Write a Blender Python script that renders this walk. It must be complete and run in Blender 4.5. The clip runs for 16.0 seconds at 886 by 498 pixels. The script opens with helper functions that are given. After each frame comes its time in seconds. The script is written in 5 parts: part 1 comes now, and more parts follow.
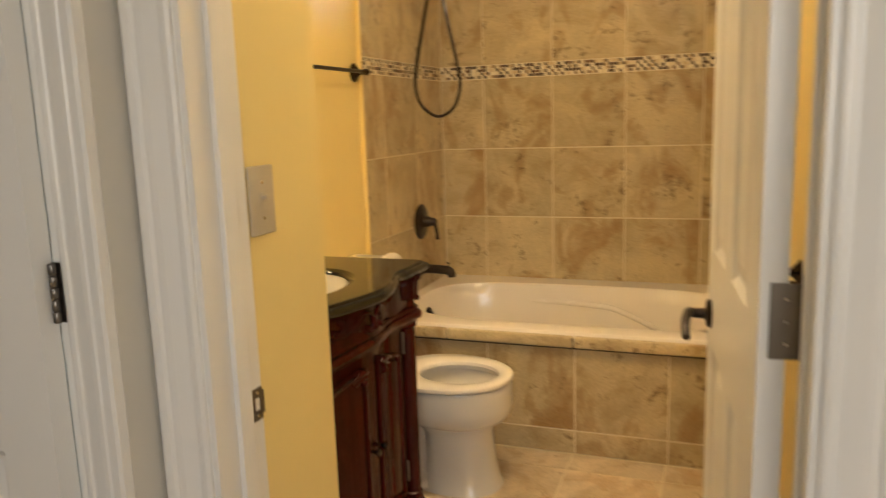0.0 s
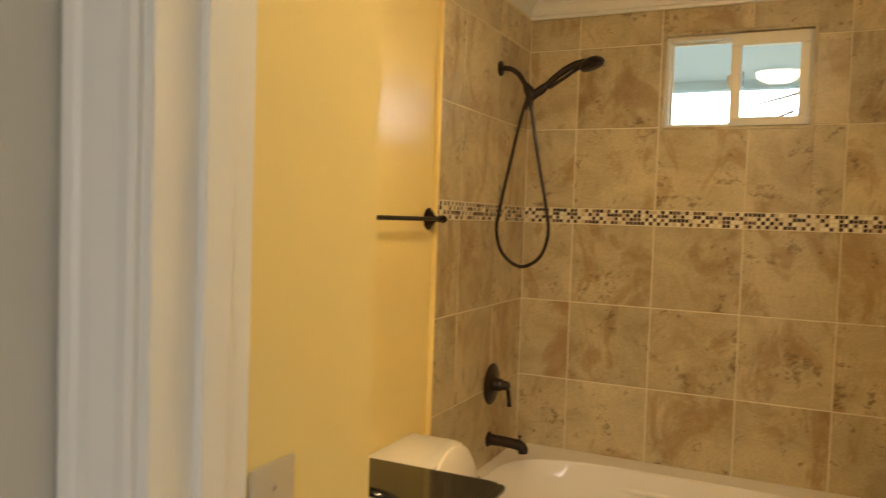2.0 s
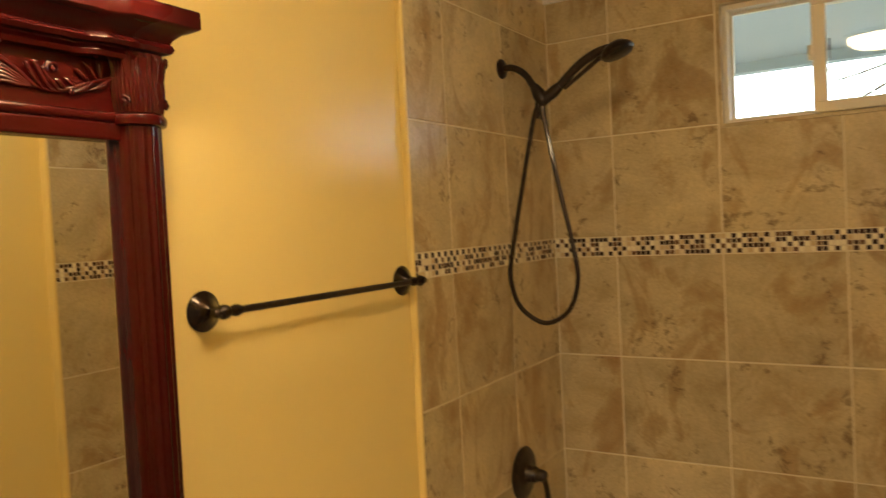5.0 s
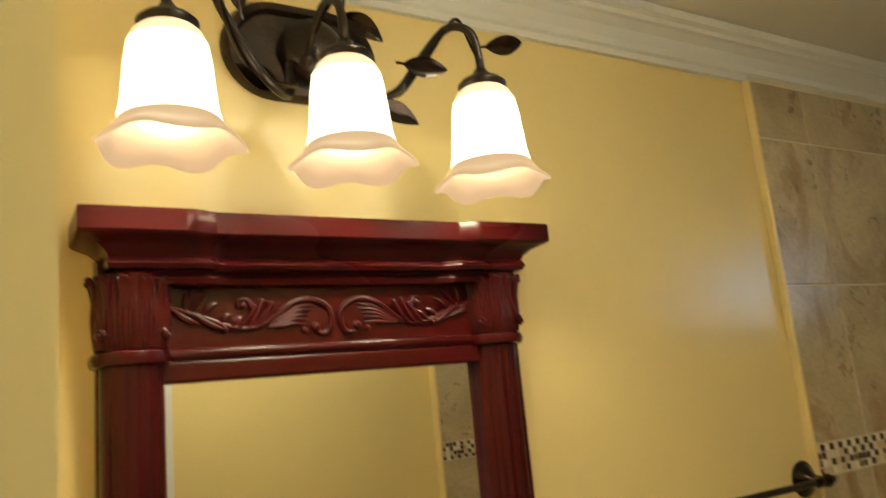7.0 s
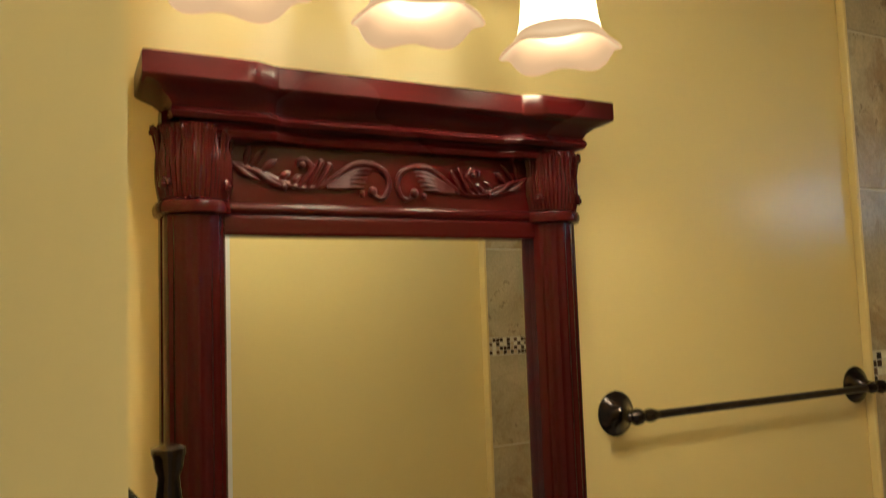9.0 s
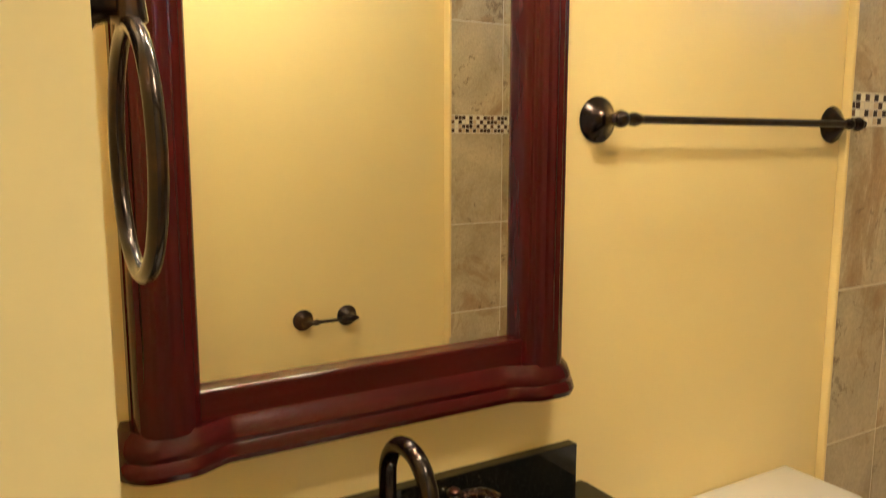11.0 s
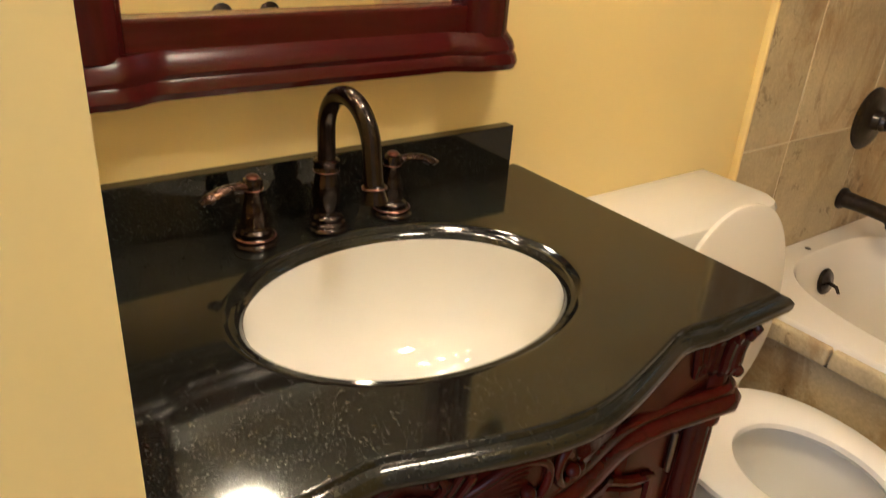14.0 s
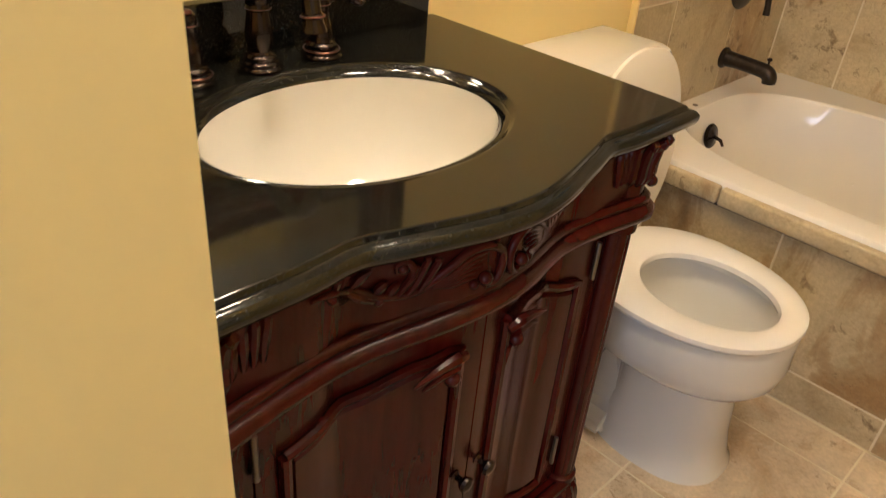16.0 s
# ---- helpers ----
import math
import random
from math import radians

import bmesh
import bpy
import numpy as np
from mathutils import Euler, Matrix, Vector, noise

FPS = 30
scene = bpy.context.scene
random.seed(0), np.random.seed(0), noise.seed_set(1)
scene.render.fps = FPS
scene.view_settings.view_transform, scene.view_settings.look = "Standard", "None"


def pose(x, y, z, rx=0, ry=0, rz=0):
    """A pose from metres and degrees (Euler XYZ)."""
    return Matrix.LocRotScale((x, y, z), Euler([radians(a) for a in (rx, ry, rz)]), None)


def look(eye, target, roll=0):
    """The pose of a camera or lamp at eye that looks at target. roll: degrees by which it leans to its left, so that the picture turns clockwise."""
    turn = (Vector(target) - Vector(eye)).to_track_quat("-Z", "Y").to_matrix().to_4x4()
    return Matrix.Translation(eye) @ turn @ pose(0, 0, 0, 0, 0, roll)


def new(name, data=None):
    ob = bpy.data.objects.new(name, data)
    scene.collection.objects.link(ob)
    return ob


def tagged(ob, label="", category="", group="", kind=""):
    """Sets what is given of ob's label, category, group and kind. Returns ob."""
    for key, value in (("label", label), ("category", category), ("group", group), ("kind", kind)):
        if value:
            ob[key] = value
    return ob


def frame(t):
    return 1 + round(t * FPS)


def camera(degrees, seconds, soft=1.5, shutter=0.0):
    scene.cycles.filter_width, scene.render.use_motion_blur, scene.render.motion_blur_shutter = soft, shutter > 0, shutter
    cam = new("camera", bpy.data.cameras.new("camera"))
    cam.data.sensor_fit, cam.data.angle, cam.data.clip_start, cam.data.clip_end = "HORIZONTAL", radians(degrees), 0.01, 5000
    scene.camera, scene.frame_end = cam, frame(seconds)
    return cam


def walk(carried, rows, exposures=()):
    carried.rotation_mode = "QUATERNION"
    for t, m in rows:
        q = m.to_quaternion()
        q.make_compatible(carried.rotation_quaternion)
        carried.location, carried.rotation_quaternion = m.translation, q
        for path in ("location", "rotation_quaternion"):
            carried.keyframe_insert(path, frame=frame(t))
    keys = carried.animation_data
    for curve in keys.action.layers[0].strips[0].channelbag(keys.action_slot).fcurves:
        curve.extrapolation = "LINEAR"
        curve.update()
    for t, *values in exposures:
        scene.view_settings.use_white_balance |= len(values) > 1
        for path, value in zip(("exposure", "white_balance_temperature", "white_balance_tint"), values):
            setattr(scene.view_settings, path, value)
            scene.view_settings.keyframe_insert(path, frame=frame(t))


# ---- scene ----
cam = camera(61.0, 16.0, 1.1, 0.5)
PATH = [
    (0, (0.017, 0.083, 1.283), (-0.671, 1.93, 0.943), -1.9),
    (0.5, (-0.004, 0.246, 1.326), (-0.959, 1.975, 1.011), 0.2),
    (1, (-0.049, 0.362, 1.412), (-1.123, 2.022, 1.109), 0.8),
    (1.5, (-0.154, 0.45, 1.417), (-1.201, 2.144, 1.24), 1.2),
    (2, (-0.22, 0.523, 1.476), (-1.066, 2.333, 1.393), 1.9),
    (2.5, (-0.239, 0.625, 1.51), (-0.983, 2.478, 1.393), 2.5),
    (3, (-0.224, 0.752, 1.557), (-0.938, 2.615, 1.415), 1.6),
    (3.2, (-0.203, 0.796, 1.554), (-0.95, 2.647, 1.429), 0.7),
    (5.3, (-0.269, 1.283, 1.63), (-1.452, 2.896, 1.599), -3.9),
    (5.5, (-0.272, 1.298, 1.654), (-1.568, 2.822, 1.651), -4.6),
    (6, (-0.283, 1.311, 1.679), (-1.757, 2.661, 1.758), -5.0),
    (6.5, (-0.292, 1.329, 1.696), (-1.863, 2.547, 1.917), -4.7),
    (7, (-0.301, 1.327, 1.712), (-1.976, 2.352, 2.09), -5.5),
    (7.5, (-0.31, 1.315, 1.73), (-2.006, 2.27, 2.191), -5.1),
    (8, (-0.314, 1.323, 1.715), (-2.025, 2.256, 2.164), -4.1),
    (8.5, (-0.318, 1.32, 1.697), (-2.065, 2.246, 2.001), -3.1),
    (9, (-0.321, 1.326, 1.656), (-2.097, 2.231, 1.812), -2.0),
    (9.2, (-0.335, 1.314, 1.647), (-2.108, 2.236, 1.728), -1.3),
    (11.3, (-0.414, 1.324, 1.417), (-2.107, 2.32, 1.041), 0.5),
    (11.5, (-0.419, 1.325, 1.412), (-2.1, 2.308, 0.958), 1.0),
    (12, (-0.425, 1.308, 1.382), (-2.068, 2.291, 0.804), 1.4),
    (12.5, (-0.431, 1.292, 1.355), (-2.022, 2.294, 0.672), 2.0),
    (13, (-0.422, 1.297, 1.346), (-1.955, 2.325, 0.575), 2.8),
    (13.5, (-0.419, 1.298, 1.325), (-1.902, 2.365, 0.512), 3.4),
    (14, (-0.414, 1.299, 1.304), (-1.84, 2.388, 0.42), 4.1),
    (14.5, (-0.406, 1.282, 1.278), (-1.751, 2.389, 0.296), 4.3),
    (15, (-0.392, 1.256, 1.263), (-1.658, 2.418, 0.24), 4.7),
    (15.5, (-0.378, 1.229, 1.25), (-1.582, 2.448, 0.219), 5.2),
    (16, (-0.374, 1.187, 1.23), (-1.52, 2.432, 0.163), 5.2),
]
EXPOSURES = [(0, 0.80, 7600, 11), (1.0, 0.74, 7600, 10), (2.2, 0.52, 7700, 8), (3.2, 0.32, 7700, 6), (5.5, 0.22, 8200, 12), (6.5, 0.16, 6100, 5), (7.0, -0.12, 5650, -4), (8.5, -0.36, 5550, -2), (9.2, -0.12, 5700, 1), (11.3, 0.88, 5700, 9), (12.5, 0.90, 5450, 12), (14.0, 1.0, 5600, 13), (16, 1.0, 5750, 14)]
walk(cam, [(t, look(eye, target, roll)) for t, eye, target, roll in PATH], EXPOSURES)

# ---- light ----
world = bpy.data.worlds.new("sky")
scene.world = world
world.use_nodes = True
_sky = world.node_tree.nodes.new("ShaderNodeTexSky")
_sky.sky_type, _sky.sun_disc = "NISHITA", False
_sky.sun_elevation, _sky.sun_rotation = radians(48), radians(200)
world.node_tree.links.new(_sky.outputs[0], world.node_tree.nodes["Background"].inputs[0])
world.node_tree.nodes["Background"].inputs[1].default_value = 0.15

sun_data = bpy.data.lights.new("sun", "SUN")
sun_data.energy, sun_data.angle, sun_data.color = 4.0, radians(0.5), (1.0, 0.95, 0.88)
sun = new("sun", sun_data)
sun.matrix_world = look((0, 0, 20), (4.2, 15.5, 2.0))


def area_lamp(name, m, w, h, watts, colour):
    d = bpy.data.lights.new(name, "AREA")
    d.shape, d.size, d.size_y, d.energy, d.color = "RECTANGLE", w, h, watts, colour
    ob = new(name, d)
    ob.matrix_world = m
    return ob


WIN_X0, WIN_X1, WIN_Z0, WIN_Z1 = -0.734, -0.187, 1.874, 2.243
# daylight in the hall's own window
area_lamp("hall_window_daylight", look((0.55, -1.52, 1.6), (-0.3, 1.0, 1.2)), 0.9, 1.1, 11.0, (0.87, 0.89, 0.95))
BULB_WATTS = 4.3


# ---- materials ----
def mat(name, colour, rough=0.5, metal=0.0, coat=0.0, spec=0.5):
    m = bpy.data.materials.new(name)
    m.use_nodes = True
    b = m.node_tree.nodes["Principled BSDF"]
    b.inputs["Base Color"].default_value = (*colour, 1)
    b.inputs["Roughness"].default_value = rough
    b.inputs["Metallic"].default_value = metal
    b.inputs["Coat Weight"].default_value = coat
    b.inputs["Coat Roughness"].default_value = 0.08
    b.inputs["Specular IOR Level"].default_value = spec
    return m


def nd(m, kind, **inputs):
    n = m.node_tree.nodes.new(kind)
    for k, v in inputs.items():
        n.inputs[k.replace("_", " ")].default_value = v
    return n


def ln(m, a, b):
    m.node_tree.links.new(a, b)


def bsdf(m):
    return m.node_tree.nodes["Principled BSDF"]


def where(m, scale=(1, 1, 1), scatter=0.0):
    """World position, shifted at random from object to object."""
    g = nd(m, "ShaderNodeNewGeometry")
    mp = nd(m, "ShaderNodeMapping")
    mp.inputs["Scale"].default_value = scale
    if scatter:
        i = nd(m, "ShaderNodeObjectInfo")
        mul = m.node_tree.nodes.new("ShaderNodeVectorMath")
        mul.operation = "SCALE"
        mul.inputs[0].default_value = (1.0, 0.7, 1.3)
        k = m.node_tree.nodes.new("ShaderNodeMath")
        k.operation = "MULTIPLY"
        k.inputs[1].default_value = scatter
        ln(m, i.outputs["Random"], k.inputs[0])
        ln(m, k.outputs[0], mul.inputs["Scale"])
        ad = m.node_tree.nodes.new("ShaderNodeVectorMath")
        ad.operation = "ADD"
        ln(m, g.outputs["Position"], ad.inputs[0])
        ln(m, mul.outputs[0], ad.inputs[1])
        ln(m, ad.outputs[0], mp.inputs["Vector"])
    else:
        ln(m, g.outputs["Position"], mp.inputs["Vector"])
    return mp.outputs[0]


def noise_tex(m, vec, scale, detail=4.0, rough=0.55, distort=0.0):
    n = nd(m, "ShaderNodeTexNoise", Scale=scale, Detail=detail, Roughness=rough, Distortion=distort)
    ln(m, vec, n.inputs["Vector"])
    return n.outputs["Fac"]


def ramp(m, fac, stops):
    r = nd(m, "ShaderNodeValToRGB")
    e = r.color_ramp.elements
    while len(e) < len(stops):
        e.new(0.5)
    for s, (p, c) in zip(e, stops):
        s.position = p
        s.color = (*c, 1) if len(c) == 3 else c
    ln(m, fac, r.inputs[0])
    return r.outputs[0]


def mixc(m, fac, a, b, mode="MIX"):
    n = m.node_tree.nodes.new("ShaderNodeMix")
    n.data_type, n.blend_type = "RGBA", mode
    for sock, v in ((n.inputs[0], fac), (n.inputs[6], a), (n.inputs[7], b)):
        if hasattr(v, "is_output"):
            ln(m, v, sock)
        elif isinstance(v, tuple):
            sock.default_value = (*v, 1)
        else:
            sock.default_value = v
    return n.outputs[2]


def bump(m, height, strength, dist):
    n = nd(m, "ShaderNodeBump", Strength=strength, Distance=dist)
    ln(m, height, n.inputs["Height"])
    ln(m, n.outputs[0], bsdf(m).inputs["Normal"])


def tint(m, sock):
    ln(m, sock, bsdf(m).inputs["Base Color"])


def gloss(m, fac, lo, hi):
    r = m.node_tree.nodes.new("ShaderNodeMapRange")
    r.inputs["To Min"].default_value, r.inputs["To Max"].default_value = lo, hi
    ln(m, fac, r.inputs["Value"])
    ln(m, r.outputs[0], bsdf(m).inputs["Roughness"])


def paint(name, colour, rough, orange_peel=0.10, vary=0.03):
    m = mat(name, colour, rough)
    v = where(m)
    big = noise_tex(m, v, 2.2, 3)
    fine = noise_tex(m, v, 260, 2)
    tint(m, mixc(m, big, tuple(c * (1 - vary) for c in colour), tuple(min(1, c * (1 + vary)) for c in colour)))
    bump(m, fine, orange_peel, 0.0006)
    gloss(m, big, rough * 0.97, rough * 1.04)
    return m


yellow = paint("yellow wall paint", (0.83, 0.655, 0.285), 0.28)
white_trim = paint("white semi-gloss trim paint", (0.80, 0.79, 0.76), 0.32, 0.08, 0.03)
white_ceiling = paint("white ceiling paint", (0.78, 0.75, 0.68), 0.7, 0.2, 0.03)
hall_paint = paint("grey hall paint", (0.62, 0.60, 0.55), 0.5)


def travertine(name, light, mid, stain, rust, rough=0.3, scatter=37.0, rel=0.35):
    """Stone-look glaze: broad clouds, rusty drifts, clusters of dark pits, a tone of its own for each tile."""
    m = mat(name, light, rough)
    v = where(m, (1, 1, 1), scatter)
    cloud = noise_tex(m, v, 5.0, 8, 0.6, 0.6)
    base = ramp(m, cloud, [(0.34, mid), (0.48, light), (0.64, tuple(min(1, c * 1.2) for c in light))])
    drift = noise_tex(m, where(m, (1.0, 1.0, 0.6), scatter), 4.6, 9, 0.66, 0.9)
    out = mixc(m, ramp(m, drift, [(0.53, (0, 0, 0)), (0.58, (0.45, 0.45, 0.45)), (0.70, (0.9, 0.9, 0.9))]), base, rust)
    pits = noise_tex(m, v, 34, 9, 0.72, 0.5)
    gate = noise_tex(m, v, 5.5, 4, 0.6, 1.0)
    mul = m.node_tree.nodes.new("ShaderNodeMath")
    mul.operation = "MULTIPLY"
    ln(m, pits, mul.inputs[0])
    ln(m, gate, mul.inputs[1])
    out = mixc(m, ramp(m, mul.outputs[0], [(0.322, (0, 0, 0)), (0.35, (0.45, 0.45, 0.45)), (0.41, (0.8, 0.8, 0.8))]), out, stain)
    vein = noise_tex(m, v, 3.4, 6, 0.6, 1.6)
    out = mixc(m, ramp(m, vein, [(0.488, (0, 0, 0)), (0.498, (0.16, 0.16, 0.16)), (0.508, (0, 0, 0))]), out, tuple(0.6 * c for c in rust))
    grain = noise_tex(m, v, 110, 4, 0.7)
    out = mixc(m, 1.0, out, ramp(m, grain, [(0.33, (0.86, 0.85, 0.83)), (0.66, (1.06, 1.06, 1.06))]), "MULTIPLY")
    own = ramp(m, nd(m, "ShaderNodeObjectInfo").outputs["Random"], [(0.0, (0.88, 0.87, 0.85)), (1.0, (1.07, 1.06, 1.05))])
    tint(m, mixc(m, 1.0, out, own, "MULTIPLY"))
    gloss(m, pits, rough * 0.8, rough * 1.25)
    bump(m, pits, rel * 0.25, 0.001)
    return m


tile_mat = travertine("glazed travertine-look wall tile", (0.55, 0.455, 0.285), (0.45, 0.35, 0.20), (0.16, 0.095, 0.042), (0.35, 0.21, 0.085))
floor_mat = travertine("travertine-look floor tile", (0.63, 0.52, 0.38), (0.52, 0.40, 0.26), (0.26, 0.16, 0.085), (0.50, 0.34, 0.19), 0.35)
grout_mat = paint("tan grout", (0.74, 0.66, 0.49), 0.85, 0.4)
grout_dark = paint("mosaic grout", (0.66, 0.58, 0.45), 0.8, 0.3)

def chip_mat(name, stops):
    m = mat(name, stops[0][1], 0.3, 0, 0, 0.3)
    r = ramp(m, nd(m, "ShaderNodeNewGeometry").outputs["Random Per Island"], stops)
    r.node.color_ramp.interpolation = "CONSTANT"
    tint(m, r)
    return m


chip_dark = chip_mat("dark brown glass mosaic chips", [(0.0, (0.022, 0.007, 0.005)), (0.45, (0.050, 0.018, 0.010)), (0.8, (0.15, 0.075, 0.035))])
chip_light = chip_mat("cream stone mosaic chips", [(0.0, (0.74, 0.66, 0.48)), (0.40, (0.84, 0.78, 0.62)), (0.75, (0.60, 0.47, 0.29))])


def wood(name, dark, light, rough=0.24, vertical=True):
    m = mat(name, light, rough, 0, 0.0, 0.26)
    v = where(m, (9, 9, 1.2) if vertical else (9, 1.2, 9))
    n1 = noise_tex(m, v, 6, 6, 0.6, 0.6)
    n2 = noise_tex(m, where(m), 3, 2)
    c = ramp(m, n1, [(0.25, dark), (0.75, light)])
    tint(m, mixc(m, n2, c, tuple(0.5 * (x + y) for x, y in zip(dark, light))))
    gloss(m, n2, rough * 0.97, rough * 1.05)
    return m


cherry = wood("red cherry stained wood", (0.023, 0.0014, 0.0016), (0.054, 0.0034, 0.0040), 0.21)
cherry_h = wood("red cherry stained wood, level grain", (0.023, 0.0014, 0.0016), (0.054, 0.0034, 0.0040), 0.21, False)
cherry_satin = wood("satin red cherry cornice", (0.026, 0.0016, 0.0020), (0.058, 0.0038, 0.0046), 0.27, False)
mahogany = wood("dark mahogany stained wood", (0.021, 0.0015, 0.0010), (0.062, 0.0056, 0.0034), 0.25)

granite = mat("polished black granite", (0.012, 0.012, 0.011), 0.06)
_v = where(granite)
_n = noise_tex(granite, _v, 420, 3, 0.6)
_n2 = noise_tex(granite, _v, 90, 4, 0.6)
_c = ramp(granite, _n, [(0.45, (0.005, 0.005, 0.005)), (0.57, (0.012, 0.012, 0.010)), (0.66, (0.034, 0.033, 0.029)), (0.78, (0.066, 0.064, 0.058))])
tint(granite, mixc(granite, ramp(granite, _n2, [(0.4, (0, 0, 0)), (0.65, (0.6, 0.6, 0.6))]), _c, (0.006, 0.007, 0.005)))
gloss(granite, _n2, 0.065, 0.085)

porcelain = mat("white vitreous china", (0.76, 0.74, 0.71), 0.07, 0, 0.3)
_v = where(porcelain)
tint(porcelain, mixc(porcelain, noise_tex(porcelain, _v, 3, 2), (0.70, 0.68, 0.64), (0.74, 0.72, 0.68)))
seat_mat = mat("white moulded seat plastic", (0.83, 0.79, 0.73), 0.16)
tub_mat = mat("almond white acrylic", (0.84, 0.79, 0.70), 0.12, 0, 0.3)
tint(tub_mat, mixc(tub_mat, noise_tex(tub_mat, where(tub_mat), 4, 3), (0.82, 0.77, 0.70), (0.86, 0.81, 0.745)))
plate_mat = mat("light almond plastic", (0.52, 0.45, 0.33), 0.35)


def bronze_like(name, dark, copper, rough):
    m = mat(name, dark, rough, 0.85, 0.25)
    v = where(m)
    n = noise_tex(m, v, 55, 5, 0.65)
    tint(m, ramp(m, n, [(0.5, dark), (0.78, copper)]))
    gloss(m, noise_tex(m, v, 130, 3), rough * 0.7, rough * 1.4)
    return m


bronze = bronze_like("oil rubbed bronze", (0.022, 0.015, 0.012), (0.060, 0.027, 0.016), 0.22)
bronze_matt = bronze_like("matt dark bronze", (0.034, 0.026, 0.022), (0.080, 0.050, 0.034), 0.38)
bronze_worn = bronze_like("bronze rubbed through to copper", (0.040, 0.019, 0.013), (0.13, 0.052, 0.030), 0.26)
copper_edge = bronze_like("worn copper edge", (0.10, 0.036, 0.022), (0.25, 0.095, 0.052), 0.3)
steel = mat("brushed dark nickel", (0.20, 0.18, 0.16), 0.35, 1.0)
chrome = mat("dull chrome", (0.6, 0.58, 0.55), 0.15, 1.0)
mirror_mat = mat("silvered mirror", (0.92, 0.93, 0.90), 0.004, 1.0)
sky_glow = mat("bright hazy sky", (0.0, 0.0, 0.0), 1.0)
bsdf(sky_glow).inputs["Emission Color"].default_value = (0.56, 0.79, 1.0, 1)
bsdf(sky_glow).inputs["Emission Strength"].default_value = 9.0
dark_gap = mat("dark caulk shadow line", (0.05, 0.035, 0.02), 0.8)
vinyl = paint("almond vinyl window frame", (0.80, 0.74, 0.62), 0.35, 0.05, 0.02)
glass = mat("window glass", (1, 1, 1), 0.0)
bsdf(glass).inputs["Transmission Weight"].default_value = 1.0
bsdf(glass).inputs["IOR"].default_value = 1.45

shade_mat = mat("lit frosted glass shade", (0.95, 0.88, 0.76), 0.35)
bsdf(shade_mat).inputs["Emission Color"].default_value = (1.0, 0.80, 0.52, 1)
bsdf(shade_mat).inputs["Emission Strength"].default_value = 4.4
rim_mat = mat("amber-tinted frosted glass rim", (0.06, 0.04, 0.028), 0.35)
bsdf(rim_mat).inputs["Emission Color"].default_value = (1.0, 0.58, 0.29, 1)
bsdf(rim_mat).inputs["Emission Strength"].default_value = 0.80
neck_mat = mat("amber-tinted glass neck", (0.8, 0.62, 0.45), 0.3)
bsdf(neck_mat).inputs["Emission Color"].default_value = (1.0, 0.68, 0.40, 1)
bsdf(neck_mat).inputs["Emission Strength"].default_value = 1.1
dome_mat = mat("lit frosted ceiling dome", (0.9, 0.85, 0.75), 0.3)
bsdf(dome_mat).inputs["Emission Color"].default_value = (1.0, 0.80, 0.52, 1)
bsdf(dome_mat).inputs["Emission Strength"].default_value = 53.0
bulb_mat = mat("glowing bulb", (1, 1, 1), 0.4)
bsdf(bulb_mat).inputs["Emission Color"].default_value = (1.0, 0.82, 0.55, 1)
bsdf(bulb_mat).inputs["Emission Strength"].default_value = 20.0


# ---- mesh helpers ----
def part(name, bm, material, parent=None, label="", smooth=False):
    me = bpy.data.meshes.new(name)
    bmesh.ops.recalc_face_normals(bm, faces=bm.faces)
    bm.to_mesh(me)
    bm.free()
    me.materials.append(material)
    if smooth:
        me.polygons.foreach_set("use_smooth", [True] * len(me.polygons))
        me.set_sharp_from_angle(angle=radians(38))
    ob = new(name, me)
    if parent is not None:
        ob.parent = parent
    if label:
        ob["label"] = label
    return ob


def thing(name, label, category, group="", kind="", at=(0, 0, 0)):
    ob = new(name)
    ob.empty_display_size = 0.05
    ob.location = at
    return tagged(ob, label, category, group, kind)


def setting(name, bm, material, label, category, smooth=False):
    return tagged(part(name, bm, material, None, "", smooth), label, category, "", "structure")


def box(bm, x0, x1, y0, y1, z0, z1, bevel=0.0, seg=2, m=None):
    vs = [bm.verts.new((x, y, z)) for x in (x0, x1) for y in (y0, y1) for z in (z0, z1)]
    fs = [bm.faces.new([vs[i] for i in f]) for f in ((0, 1, 3, 2), (4, 6, 7, 5), (0, 4, 5, 1), (2, 3, 7, 6), (0, 2, 6, 4), (1, 5, 7, 3))]
    if bevel:
        es = list({e for f in fs for e in f.edges})
        r = bmesh.ops.bevel(bm, geom=es, offset=bevel, segments=seg, affect="EDGES", profile=0.5)
        vs = list({v for f in r["faces"] for v in f.verts} | {v for v in vs if v.is_valid})
    if m is not None:
        bmesh.ops.transform(bm, matrix=m, verts=vs)
    return bm


def boxes(*rows, bevel=0.0):
    bm = bmesh.new()
    for r in rows:
        box(bm, *r, bevel=bevel)
    return bm


def loft(bm, rings, cap0=True, cap1=True, closed=True):
    """Skin rings of equal length."""
    vr = [[bm.verts.new(p) for p in r] for r in rings]
    n = len(vr[0])
    for a, b in zip(vr, vr[1:]):
        for i in range(n if closed else n - 1):
            j = (i + 1) % n
            bm.faces.new((a[i], a[j], b[j], b[i]))
    if cap0:
        bm.faces.new(vr[0][::-1])
    if cap1:
        bm.faces.new(vr[-1])
    return bm


